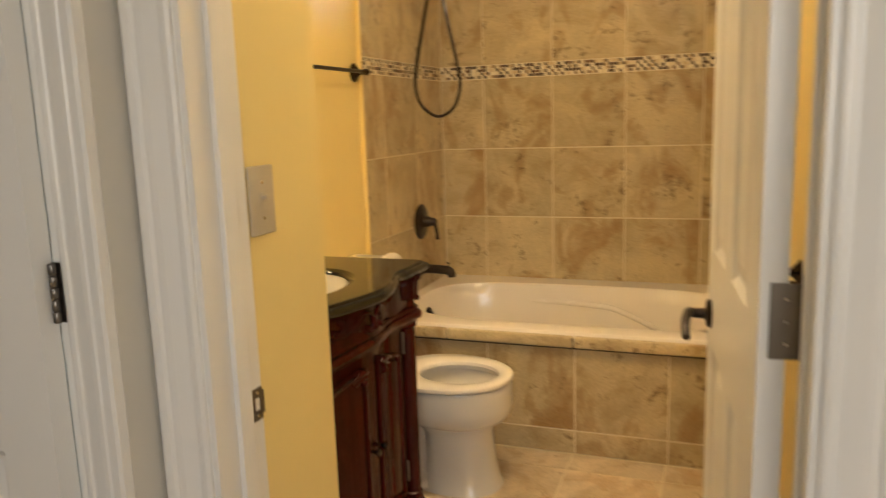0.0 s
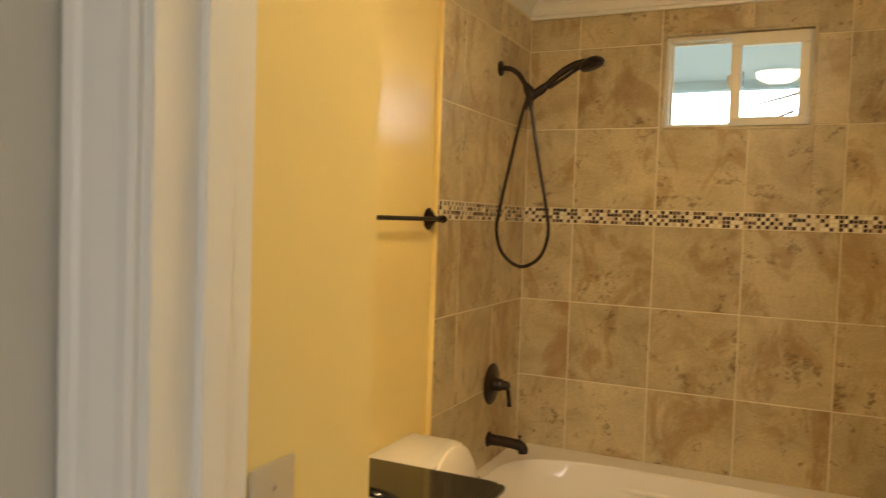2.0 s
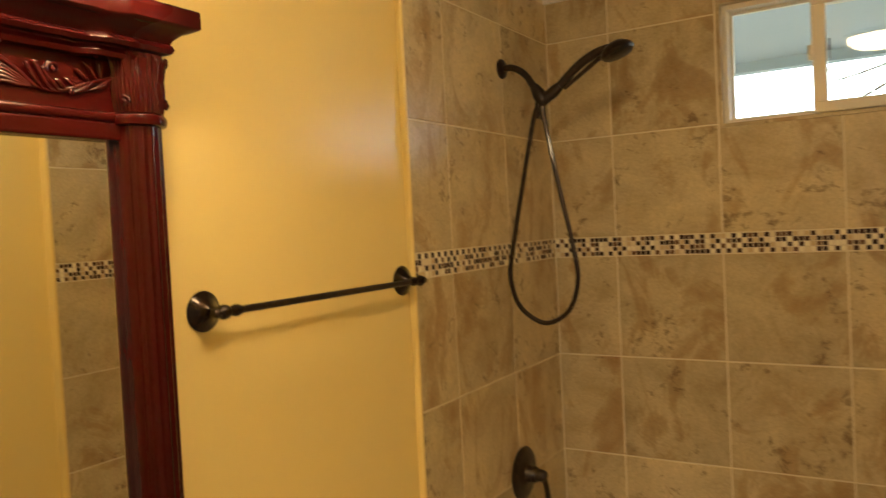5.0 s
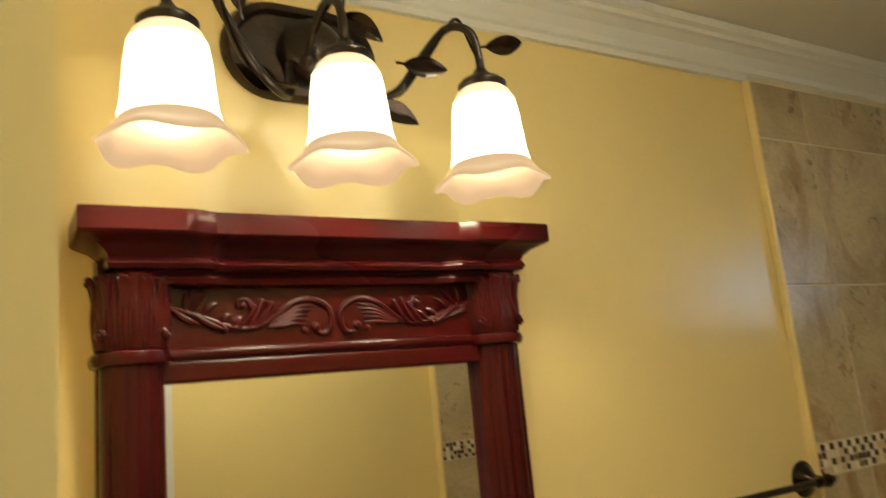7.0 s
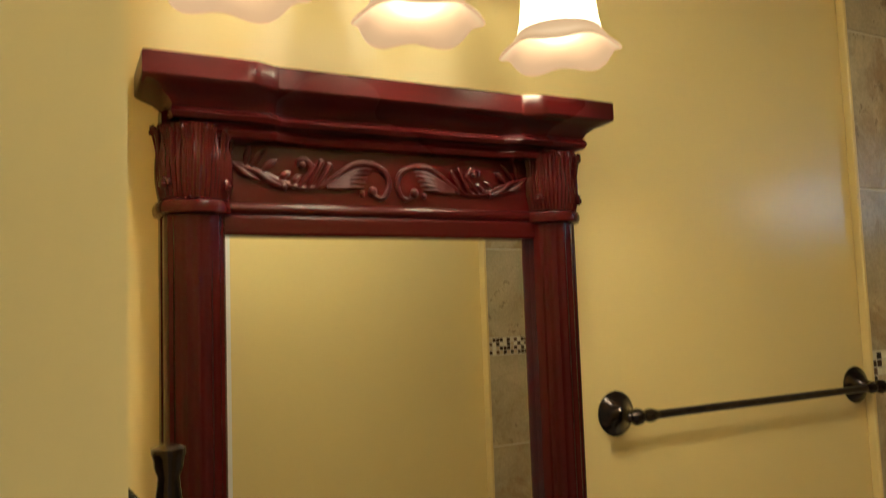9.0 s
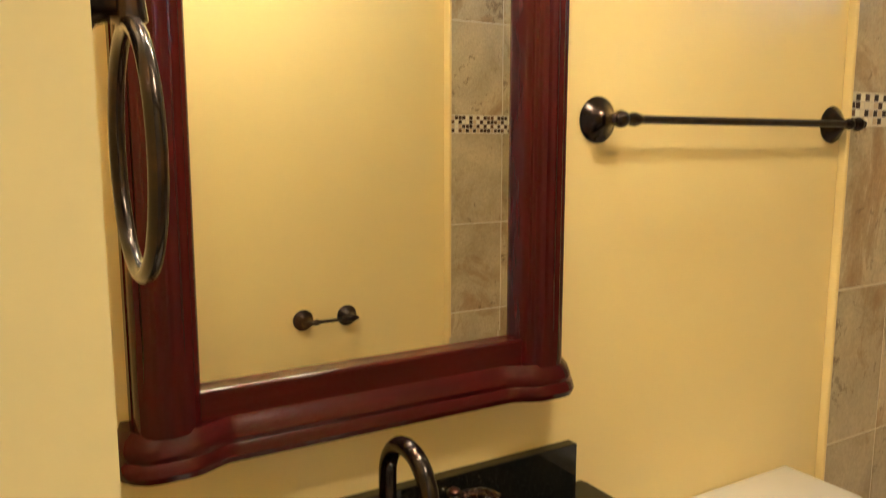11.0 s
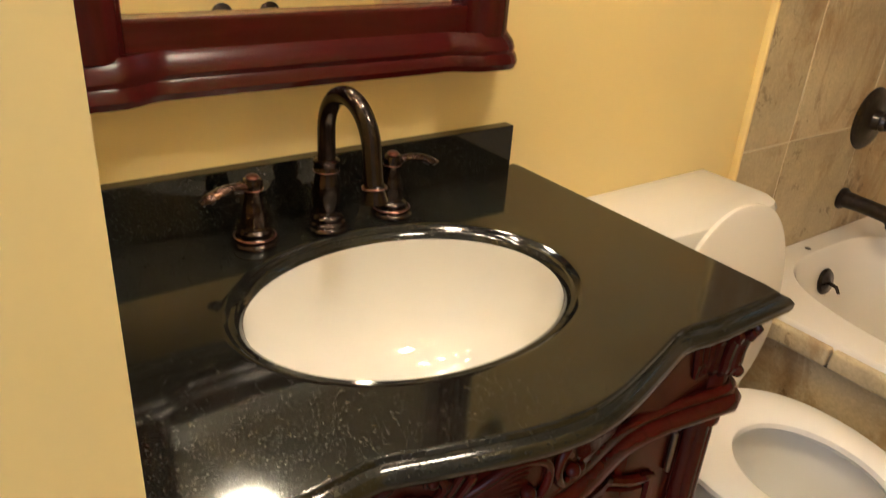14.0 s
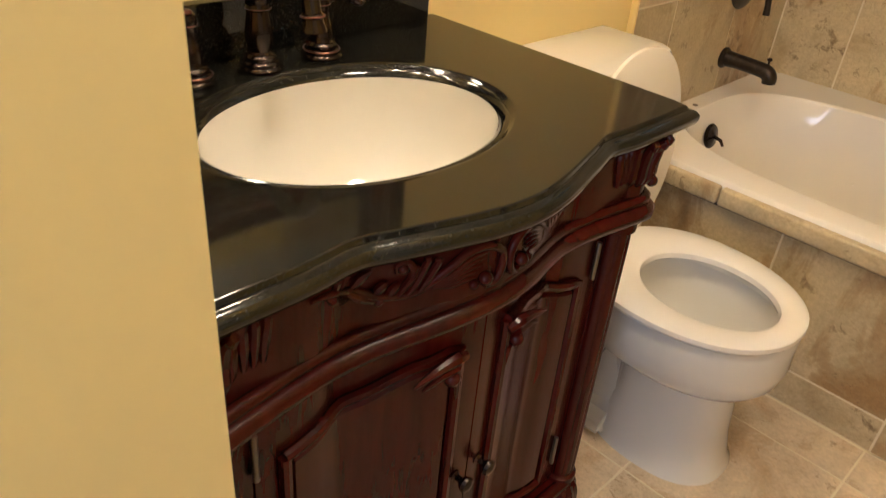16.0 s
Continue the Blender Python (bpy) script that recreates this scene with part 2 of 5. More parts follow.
def lathe(bm, prof, seg=24, m=None, cap0=True, cap1=True):
    """prof: (radius, height) from bottom to top, about local z."""
    m = m or Matrix.Identity(4)
    rings = [[m @ Vector((r * math.cos(2 * math.pi * i / seg), r * math.sin(2 * math.pi * i / seg), h)) for i in range(seg)] for r, h in prof]
    return loft(bm, rings, cap0, cap1)


def smooth_path(pts, n=8):
    """Catmull-Rom through the points."""
    P = [Vector(p) for p in pts]
    P = [2 * P[0] - P[1]] + P + [2 * P[-1] - P[-2]]
    out = []
    for i in range(1, len(P) - 2):
        a, b, c, d = P[i - 1 : i + 3]
        for k in range(n):
            t = k / n
            out.append(0.5 * (2 * b + (c - a) * t + (2 * a - 5 * b + 4 * c - d) * t * t + (3 * b - a - 3 * c + d) * t ** 3))
    out.append(P[-2])
    return out


def tube(bm, pts, radii, seg=10, flat=1.0, up=(0, 0, 1), cap=True):
    """A round (or flattened) bar along pts; radii: one number or one per point, blended."""
    P = [Vector(p) for p in pts]
    n = len(P)
    if not isinstance(radii, (list, tuple)):
        radii = [radii]
    R = [float(np.interp(i / max(1, n - 1), np.linspace(0, 1, len(radii)), radii)) for i in range(n)]
    side = None
    rings = []
    for i in range(n):
        t = (P[min(i + 1, n - 1)] - P[max(i - 1, 0)]).normalized()
        if side is None:
            side = t.cross(Vector(up))
            if side.length < 1e-3:
                side = t.cross(Vector((1, 0, 0)))
        side = (side - t * side.dot(t)).normalized()
        nrm = side.cross(t).normalized()
        rings.append([P[i] + side * math.cos(2 * math.pi * k / seg) * R[i] + nrm * math.sin(2 * math.pi * k / seg) * R[i] * flat for k in range(seg)])
    return loft(bm, rings, cap, cap)


def ball(bm, c, r, seg=12, squash=(1, 1, 1)):
    m = Matrix.Translation(c) @ Matrix.Diagonal((r * squash[0], r * squash[1], r * squash[2], 1))
    bmesh.ops.create_uvsphere(bm, u_segments=seg, v_segments=max(6, seg // 2), radius=1, matrix=m)
    return bm


def sweep(bm, path, prof, normals, closed_prof=True):
    """Profile points (out, up) carried along path; normals: the outward way at each path point."""
    rings = [[Vector(p) + Vector(nn) * o + Vector((0, 0, u)) for o, u in prof] for p, nn in zip(path, normals)]
    return loft(bm, rings, True, True, closed_prof)

# ---- structure ----
XW, XE, YN = -1.328, 0.235, 3.74       # painted west and east walls, back wall's plaster
TW, TE, TN = -1.312, 0.197, 3.70      # tile faces in the tub alcove
YT, YTE = 2.808, 2.768                 # where the tile ends on the west and east walls
CEIL = 2.44
P = 0.342                             # tile pitch

wall_west = setting("wall_west", boxes((XW - 0.1, XW, 1.354, 3.84, 0, CEIL)), yellow, "smooth yellow painted bathroom wall behind the vanity", "wall")
part("backer", boxes((XW, TW - 0.002, YT + 0.002, YN, 0.0, CEIL - 0.005)), grout_mat, wall_west, "tan grouted tile backing")
wall_east = setting("wall_east", boxes((XE, XE + 0.1, 1.109, 3.84, 0, CEIL)), yellow, "smooth yellow painted wall facing the vanity", "wall")
part("backer", boxes((TE + 0.002, XE, YTE, YN, 0.0, CEIL - 0.005)), grout_mat, wall_east, "tan grouted tile backing")
wall_north = setting("wall_north", boxes(
    (TW - 0.002, TE + 0.002, TN + 0.002, 3.86, 0, WIN_Z0 - 0.012), (TW - 0.002, TE + 0.002, TN + 0.002, 3.86, WIN_Z1 + 0.012, CEIL),
    (TW - 0.002, WIN_X0 - 0.012, TN + 0.002, 3.86, WIN_Z0 - 0.012, WIN_Z1 + 0.012), (WIN_X1 + 0.012, TE + 0.002, TN + 0.002, 3.86, WIN_Z0 - 0.012, WIN_Z1 + 0.012)),
    grout_mat, "tan grouted tub wall with a small high window", "wall")
wall_stub = setting("wall_stub", boxes((-0.80, -0.703, 1.109, 1.354, 0, CEIL), (XW - 0.1, -0.80, 1.254, 1.354, 0, CEIL)), yellow, "yellow painted wall stub beside the vanity", "wall")
wall_door = setting("wall_door", boxes((-0.80, -0.718, 0.985, 1.109, 0, CEIL), (0.137, XE + 0.1, 0.985, 1.109, 0, CEIL), (-0.718, 0.137, 0.985, 1.109, 2.062, CEIL)), hall_paint, "pale grey hall wall round the bathroom doorway", "wall")
wall_closet = setting("wall_closet", boxes((-0.80 - 0.03, -0.80, 0.91, 0.985, 0, CEIL), (-1.80, -0.83, 0.91, 1.0, 2.075, CEIL), (-2.2, -1.68, 0.91, 1.0, 0, 2.075), (-1.66, -0.83, 1.2, 1.25, 0, CEIL)), hall_paint, "pale grey hall wall round a closed door", "wall")
wall_hall = setting("wall_hall", boxes((-2.3, -2.2, -1.6, 1.0, 0, CEIL), (1.4, 1.5, -1.6, 1.0, 0, CEIL), (XE + 0.1, 1.5, 0.985, 1.109, 0, CEIL),
    (-2.3, 0.05, -1.7, -1.6, 0, CEIL), (1.05, 1.5, -1.7, -1.6, 0, CEIL), (0.05, 1.05, -1.7, -1.6, 0, 1.0), (0.05, 1.05, -1.7, -1.6, 2.2, CEIL)), hall_paint, "plain pale grey hall walls", "wall")
ceiling = setting("ceiling", boxes((-2.3, 1.5, -1.7, 3.9, CEIL, CEIL + 0.1)), white_ceiling, "flat warm white painted ceiling", "ceiling")
floor = setting("floor", boxes((-2.3, 1.5, -1.7, 3.9, -0.1, -0.0018)), grout_mat, "travertine-look tiled bathroom floor", "floor")

# crown moulding: profile (out from the wall, down from the ceiling)
CROWN = [(0, -0.088), (0.010, -0.088), (0.012, -0.076), (0.020, -0.072), (0.024, -0.060), (0.036, -0.042), (0.052, -0.030), (0.060, -0.027), (0.062, -0.018), (0.074, -0.014), (0.080, 0), (0, 0)]


def crown(name, a, b, n, xa, xb):
    """From a to b on a wall with outward normal n; xa, xb: mitre (1 inside corner, 0 square)."""
    bm = bmesh.new()
    a, b, n = Vector(a), Vector(b), Vector(n)
    d = (b - a).normalized()
    rings = []
    for p, s in ((a, xa), (b, -xb)):
        rings.append([p + n * o + d * (o * s) + Vector((0, 0, CEIL - 0.001 + u)) for o, u in CROWN])
    loft(bm, rings)
    return setting(name, bm, white_trim, "white painted stepped crown moulding", "moulding", False)


crown("crown_moulding_west", (XW, 1.354, 0), (XW, TN, 0), (1, 0, 0), 1, 1)
crown("crown_moulding_north", (XW, TN + 0.001, 0), (XE, TN + 0.001, 0), (0, -1, 0), 1, 1)
crown("crown_moulding_east", (XE, TN, 0), (XE, 1.109, 0), (-1, 0, 0), 1, 1)
crown("crown_moulding_return", (-0.703, 1.354, 0), (XW, 1.354, 0), (0, 1, 0), -1, 1)
crown("crown_moulding_stub", (-0.703, 1.109, 0), (-0.703, 1.354, 0), (1, 0, 0), 1, -1)

# tile edge trims, painted and lumpy
for nm, x0, x1, yt in (("tile_edge_trim_west", XW, TW + 0.003, YT), ("tile_edge_trim_east", TE - 0.003, XE, YTE)):
    bm = bmesh.new()
    box(bm, x0, x1, yt - 0.009, yt + 0.002, 0.0, 2.352, 0.004, 3)
    setting(nm, bm, yellow, "rounded yellow painted edge strip along the tiles", "trim")

# window: sliding vinyl window in the tiled reveal
window = thing("window_1", "small high sliding window with almond vinyl frame", "window", "", "structure", (-0.46, 3.76, 2.05))


def wpart(name, rows, material, label="", bevel=0.0015):
    bm = boxes(*[(a + 0.46, b + 0.46, c - 3.76, d - 3.76, e - 2.05, f - 2.05) for a, b, c, d, e, f in rows], bevel=bevel)
    return part(name, bm, material, window, label)


W0, W1, Z0, Z1 = WIN_X0, WIN_X1, WIN_Z0, WIN_Z1
wpart("window_frame", [(W0, W1, 3.735, 3.80, Z1 - 0.016, Z1), (W0, W1, 3.735, 3.80, Z0, Z0 + 0.012), (W0, W0 + 0.014, 3.735, 3.80, Z0 + 0.012, Z1 - 0.016), (W1 - 0.014, W1, 3.735, 3.80, Z0 + 0.012, Z1 - 0.016)], vinyl)
wpart("fixed_sash", [(W0 + 0.014, -0.47, 3.776, 3.795, Z1 - 0.026, Z1 - 0.016), (W0 + 0.014, -0.47, 3.776, 3.795, Z0 + 0.012, Z0 + 0.020), (W0 + 0.014, W0 + 0.024, 3.776, 3.795, Z0 + 0.02, Z1 - 0.026)], vinyl)
wpart("sliding_sash", [(-0.482, W1 - 0.01, 3.712, 3.752, Z1 - 0.052, Z1 - 0.004), (-0.482, W1 - 0.01, 3.712, 3.752, Z0 + 0.003, Z0 + 0.036), (-0.482, -0.444, 3.712, 3.752, Z0 + 0.036, Z1 - 0.052), (-0.234, W1 - 0.01, 3.712, 3.752, Z0 + 0.036, Z1 - 0.052)], vinyl, "almond vinyl sliding sash", 0.003)
for nm, a, b, y in (("pane", W0 + 0.02, -0.47, 3.785), ("pane", -0.445, -0.233, 3.735)):
    g = wpart(nm, [(a, b, y, y + 0.003, Z0 + 0.015, Z1 - 0.02)], glass, "clear glass", 0)
    g.visible_shadow = False
wpart("latch", [(-0.492, -0.478, 3.700, 3.714, 2.03, 2.075), (-0.490, -0.482, 3.690, 3.702, 2.045, 2.062)], vinyl, "", 0.003)
wpart("latch_slot", [(-0.438, -0.434, 3.7125, 3.734, 2.03, 2.09)], steel)
wpart("reveal", [(W0 - 0.012, W0, TN, 3.80, Z0 - 0.012, Z1 + 0.012), (W1, W1 + 0.012, TN, 3.80, Z0 - 0.012, Z1 + 0.012), (W0, W1, TN, 3.80, Z0 - 0.012, Z0), (W0, W1, TN, 3.80, Z1, Z1 + 0.012)], tile_mat, "tiled window reveal", 0.002)

# doorway: jambs and casings
CASING = [(0, 0), (0, 0.009), (0.004, 0.012), (0.009, 0.012), (0.011, 0.0095), (0.014, 0.0095), (0.020, 0.012), (0.030, 0.0155), (0.036, 0.016), (0.038, 0.0135), (0.041, 0.0135), (0.044, 0.018), (0.052, 0.019), (0.056, 0.016), (0.057, 0)]
CASING = [(u * 1.45, d) for u, d in CASING]


def casing_leg(name, xin, side, yf, z1=2.07):
    bm = bmesh.new()
    loft(bm, [[(xin + side * u, yf - d, z) for u, d in CASING] for z in (0.0, z1)])
    return setting(name, bm, white_trim, "white painted moulded door casing", "door casing")


casing_leg("trim_doorway_left", -0.712, -1, 0.985)
casing_leg("trim_doorway_right", 0.131, 1, 0.985)
setting("trim_doorway_head", boxes((-0.769, 0.188, 0.967, 0.985, 2.071, 2.127), bevel=0.003), white_trim, "white painted door head casing", "door casing")
setting("trim_jamb_left", boxes((-0.718, -0.701, 0.983, 1.111, 0, 2.05), (-0.701, -0.691, 1.035, 1.070, 0, 2.05), bevel=0.0015), white_trim, "white painted door jamb with stop", "door jamb")
setting("trim_jamb_right", boxes((0.120, 0.137, 0.983, 1.111, 0, 2.05), (0.114, 0.120, 1.035, 1.070, 0, 2.05), bevel=0.0015), white_trim, "white painted door jamb with stop", "door jamb")
setting("trim_jamb_head", boxes((-0.718, 0.137, 0.983, 1.111, 2.052, 2.071)), white_trim, "white painted door head jamb", "door jamb")
strike = thing("strike_plate", "dark bronze strike plate on the door jamb", "strike plate", at=(-0.7005, 1.095, 0.823))
bm = boxes((-0.0005, 0.0012, -0.013, 0.013, -0.028, -0.011), (-0.0005, 0.0012, -0.013, 0.013, 0.011, 0.028), (-0.0005, 0.0012, -0.013, -0.007, -0.011, 0.011), (-0.0005, 0.0012, 0.007, 0.013, -0.011, 0.011), (-0.004, 0.0012, 0.013, 0.019, -0.02, 0.02))
part("plate", bm, steel, strike)
for z in (-0.02, 0.02):
    part("screw", lathe(bmesh.new(), [(0.0035, 0), (0.0028, 0.0012)], 10, pose(0.0012, 0, z, 0, 90, 0)), chrome, strike)


def panel_door(name, width, label, category="door", height=2.03, thick=0.035):
    """Six-panel slab; local origin at the hinge's foot, leaf along +y, faces at x = 0 and x = -thick."""
    d = thing(name, label, category, "", "structure")
    st, mid = 0.105, 0.09
    ys = [0, st, width / 2 - mid / 2, width / 2 + mid / 2, width - st, width]
    zs = [0.012, 0.23, 0.80, 1.0, 1.56, 1.68, 1.90, height]
    rows = [(-thick, 0, ys[0], ys[1], zs[0], zs[-1]), (-thick, 0, ys[4], ys[5], zs[0], zs[-1]), (-thick, 0, ys[2], ys[3], zs[1], zs[6])]
    for a, b in ((0, 1), (2, 3), (4, 5), (6, 7)):
        rows.append((-thick, 0, ys[1], ys[4], zs[a], zs[b]) if a in (0, 6) else None)
        if a not in (0, 6):
            rows[-1] = (-thick, 0, ys[1], ys[2], zs[a], zs[b])
            rows.append((-thick, 0, ys[3], ys[4], zs[a], zs[b]))
    part("door_frame", boxes(*rows), white_trim, d)
    for ya, yb in ((ys[1], ys[2]), (ys[3], ys[4])):
        for za, zb in ((zs[1], zs[2]), (zs[3], zs[4]), (zs[5], zs[6])):
            bm = bmesh.new()
            for face in (0.0, -thick):
                s = 1 if face == 0 else -1
                rings = []
                for inset, depth in ((0, 0.0), (0.004, -0.003), (0.012, -0.009), (0.018, -0.010), (0.045, -0.003), (0.047, -0.003)):
                    x = face + s * depth
                    rings.append([(x, ya + inset, za + inset), (x, yb - inset, za + inset), (x, yb - inset, zb - inset), (x, ya + inset, zb - inset)])
                loft(bm, rings, False, True)
            part("panel", bm, white_trim, d)
    return d


def hinge(parent, at, length=0.102, mirror=1, wide=0.036):
    bm = box(bmesh.new(), -wide + 0.014, 0.021, -0.0035, 0.0005, -length / 2, length / 2, 0.0015)
    h = part("hinge", bm, steel, parent, "brushed dark nickel hinge")
    h.location = at
    bm = bmesh.new()
    for k in range(5):
        z = -length / 2 + k * length / 5
        lathe(bm, [(0.005, z + 0.0004), (0.0058, z + 0.002), (0.0058, z + length / 5 - 0.002), (0.005, z + length / 5 - 0.0004)], 12)
    kn = part("knuckle", bm, steel, h, "", True)
    kn.location = (0.023 * mirror, -0.004, 0)
    for z in (-0.03, 0.0, 0.03):
        part("screw", lathe(bmesh.new(), [(0.0032, 0), (0.0026, 0.001)], 8, Matrix.Translation((-0.002, -0.0035, z)) @ pose(0, 0, 0, 90, 0, 0)), chrome, h)
    return h


door1 = panel_door("door_1", 0.66, "white six-panel bathroom door standing open inward")
door1.matrix_world = pose(0.103, 1.121, 0, 0, 0, 6.0)
for z in (0.25, 1.01, 1.85):
    hinge(door1, (0.0, -0.0006, z))
hd = part("door_handle", lathe(bmesh.new(), [(0.030, 0), (0.031, 0.004), (0.026, 0.009), (0.012, 0.012), (0.010, 0.04), (0.012, 0.044)], 24, pose(0, 0, 0, 0, -90, 0)), bronze_matt, door1, "dark bronze lever handle", True)
hd.location = (-0.035, 0.602, 0.862)
part("lever", tube(bmesh.new(), smooth_path([(-0.042, 0.008, 0), (-0.048, -0.015, 0.001), (-0.054, -0.05, -0.010), (-0.054, -0.085, -0.030)], 6), [0.011, 0.010, 0.009, 0.008], 12), bronze_matt, hd, "", True)

closet = panel_door("door_2", 0.76, "closed white six-panel hall door")
closet.matrix_world = pose(-0.902, 0.903, 0, 0, 0, 90)
bm = boxes((-0.9005, -0.83, 0.9045, 1.0, 0, 2.05), (-1.68, -1.664, 0.915, 1.0, 0, 2.05), (-1.68, -0.83, 0.915, 1.0, 2.052, 2.075))
setting("trim_closet_jamb", bm, white_trim, "white painted door jamb", "door jamb")
casing_leg("trim_closet_right", -0.884, 1, 0.91)
casing_leg("trim_closet_left", -1.668, -1, 0.91)
for z in (0.25, 1.05, 1.85):
    bm = bmesh.new()
    for k in range(5):
        q = -0.045 + k * 0.018
        lathe(bm, [(0.005, q + 0.0005), (0.0062, q + 0.002), (0.0062, q + 0.016), (0.005, q + 0.0175)], 12, Matrix.Translation((0, -0.003, z)))
    kn = part("hinge_knuckle", bm, steel, closet, "brushed dark nickel hinge knuckle", True)
    kn.matrix_parent_inverse = closet.matrix_world.inverted()
    kn.location = (-0.894, 0.897, 0)
    bm = boxes((-0.912, -0.886, 0.9005, 0.9022, z - 0.045, z + 0.045))
    lf = part("hinge_leaf", bm, steel, closet)
    lf.matrix_parent_inverse = closet.matrix_world.inverted()

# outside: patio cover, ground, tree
# the cover is white; the blue of cool daylight is put into its colour
setting("backdrop_patio_cover", boxes((-6, 5, 3.9, 5.99, 2.46, 2.56), (-6, 5, 5.93, 6.02, 2.40, 2.60)), paint("white patio paint tinted daylight blue", (0.50, 0.62, 0.70), 0.6), "white painted patio cover outside the window", "patio cover")
setting("backdrop_sky", boxes((-60, 60, 40.0, 40.5, -0.2, 22)), sky_glow, "bright hazy sky beyond the trees", "sky")
setting("ground", boxes((-300, 300, 3.9, 600, -0.45, -0.25)), paint("dry pale ground", (0.42, 0.40, 0.33), 0.9, 0.3), "pale dry ground outside", "ground")

# ---- carving ----
def leaf_scroll(bm, q, k=1.0):
    """Half of a carved frieze: a C-scroll, feather strands, curled leaves and a leafy stem. q maps (along, up) to a path on the board."""
    tube(bm, q([(0.031, 0.024), (0.022, 0.016), (0.012, 0.019), (0.006, 0.038), (0.012, 0.058), (0.032, 0.069), (0.054, 0.067), (0.073, 0.054), (0.092, 0.037), (0.108, 0.028), (0.130, 0.027)], 0.002), [k * w for w in (0.002, 0.0036, 0.004, 0.0044, 0.004, 0.0034, 0.003)], 10)
    for j in range(5):
        tube(bm, q([(0.030 + 0.003 * j, 0.061 - 0.0075 * j), (0.052 + 0.002 * j, 0.058 - 0.0065 * j), (0.072, 0.046 - 0.004 * j), (0.092, 0.033 - 0.001 * j)], 0.003), [k * w for w in (0.001, 0.0026, 0.0028, 0.0014)], 8)
    for u, v, r in ((0.030, 0.026, 0.0066), (0.045, 0.022, 0.0042), (0.124, 0.062, 0.0048)):
        ball(bm, q([(u, v), (u + 0.001, v)], 0.003)[0], r * k)
    for u, tip in ((0.086, 0.064), (0.097, 0.068), (0.108, 0.060)):
        tube(bm, q([(u + 0.022, 0.027), (u + 0.014, 0.040), (u + 0.004, tip - 0.006), (u + 0.001, tip), (u + 0.006, tip + 0.001)], 0.004), [k * w for w in (0.0015, 0.0036, 0.0034, 0.0026, 0.0018)], 8)
    tube(bm, q([(0.132, 0.028), (0.118, 0.042), (0.113, 0.056), (0.119, 0.069), (0.130, 0.068), (0.131, 0.058)], 0.003), [k * w for w in (0.0015, 0.0040, 0.0040, 0.0030, 0.0015)], 8)
    tube(bm, q([(0.125, 0.027), (0.148, 0.033), (0.175, 0.046), (0.205, 0.058), (0.228, 0.061)], 0.002), [k * w for w in (0.003, 0.0042, 0.0036, 0.0015)], 10)
    for u, v, du, dv in ((0.140, 0.030, -0.014, 0.016), (0.155, 0.036, -0.016, 0.014), (0.176, 0.047, -0.020, 0.020), (0.190, 0.052, -0.022, 0.030), (0.196, 0.054, -0.006, 0.032), (0.150, 0.034, -0.004, -0.012), (0.186, 0.052, -0.040, -0.026), (0.212, 0.060, -0.034, -0.024)):
        tube(bm, q([(u, v), (u + du * 0.5, v + dv * 0.65), (u + du, v + dv)], 0.003), [k * w for w in (0.0012, 0.0046, 0.0040, 0.0008)], 8)


# ---- vanity ----
VC, VL, VR = 1.743, 1.358, 2.153      # middle of the cabinet, ends of the counter
SX, SY = -1.045, 1.741                 # middle of the sink


def swell(y):
    """0 on the flat ends, 1 in the middle of the bowed front."""
    s = abs(y - VC) / 0.182
    if s >= 1:
        return 0.0
    q = 1 - s
    return q * q * (3 - 2 * q) if q < 0.55 else min(1.0, (q * q * (3 - 2 * q)) ** 0.8)


def front(y, base, amp):
    return base + amp * swell(y) - 0.010 * math.exp(-((abs(y - VC) - 0.180) / 0.022) ** 2)


def top_front(y):
    """Front edge of the stone: flat ends, a concave turn, a bowed middle."""
    q = max(0.0, 1 - abs(y - (VL + VR) / 2) / 0.205)
    k = q * q * (3 - 2 * q)
    return -0.804 + 0.042 * k ** 0.85 - 0.006 * math.exp(-((abs(y - (VL + VR) / 2) - 0.205) / 0.03) ** 2)


def outline(off, n=44):
    pts = [(XW + 0.002, VR + off), (XW + 0.002, VL)]
    ys = [VL + (VR + off - VL) * i / n for i in range(n + 1)]
    return pts + [(top_front(y) + off, y) for y in ys]


def cast(poly, a):
    dx, dy = math.cos(a), math.sin(a)
    best = None
    for (x0, y0), (x1, y1) in zip(poly, poly[1:] + poly[:1]):
        ex, ey = x1 - x0, y1 - y0
        det = dx * -ey + dy * ex
        if abs(det) < 1e-12:
            continue
        t = ((x0 - SX) * -ey + (y0 - SY) * ex) / det
        u = (dx * (y0 - SY) - dy * (x0 - SX)) / det
        if t > 0 and -1e-9 <= u <= 1 + 1e-9 and (best is None or t < best):
            best = t
    return (SX + dx * best, SY + dy * best)


countertop = thing("countertop", "polished black granite vanity top with a bowed front", "countertop", at=(SX, SY, 0.85))
angles = sorted([2 * math.pi * i / 132 for i in range(132)] + [math.atan2(y - SY, x - SX) % (2 * math.pi) for x, y in ((XW + 0.002, VR), (XW + 0.002, VL), (-0.804, VL), (-0.804, VR))])
rings = []
for off, z in ((-0.030, 0.838), (-0.006, 0.838), (-0.001, 0.842), (0.002, 0.848), (0.002, 0.855), (-0.002, 0.861), (-0.008, 0.8635), (-0.011, 0.864), (-0.0125, 0.869), (-0.0145, 0.870), (-0.0155, 0.870), (-0.020, 0.870)):
    rings.append([(x - SX, y - SY, z - 0.85) for x, y in (cast(outline(off), a) for a in angles)])
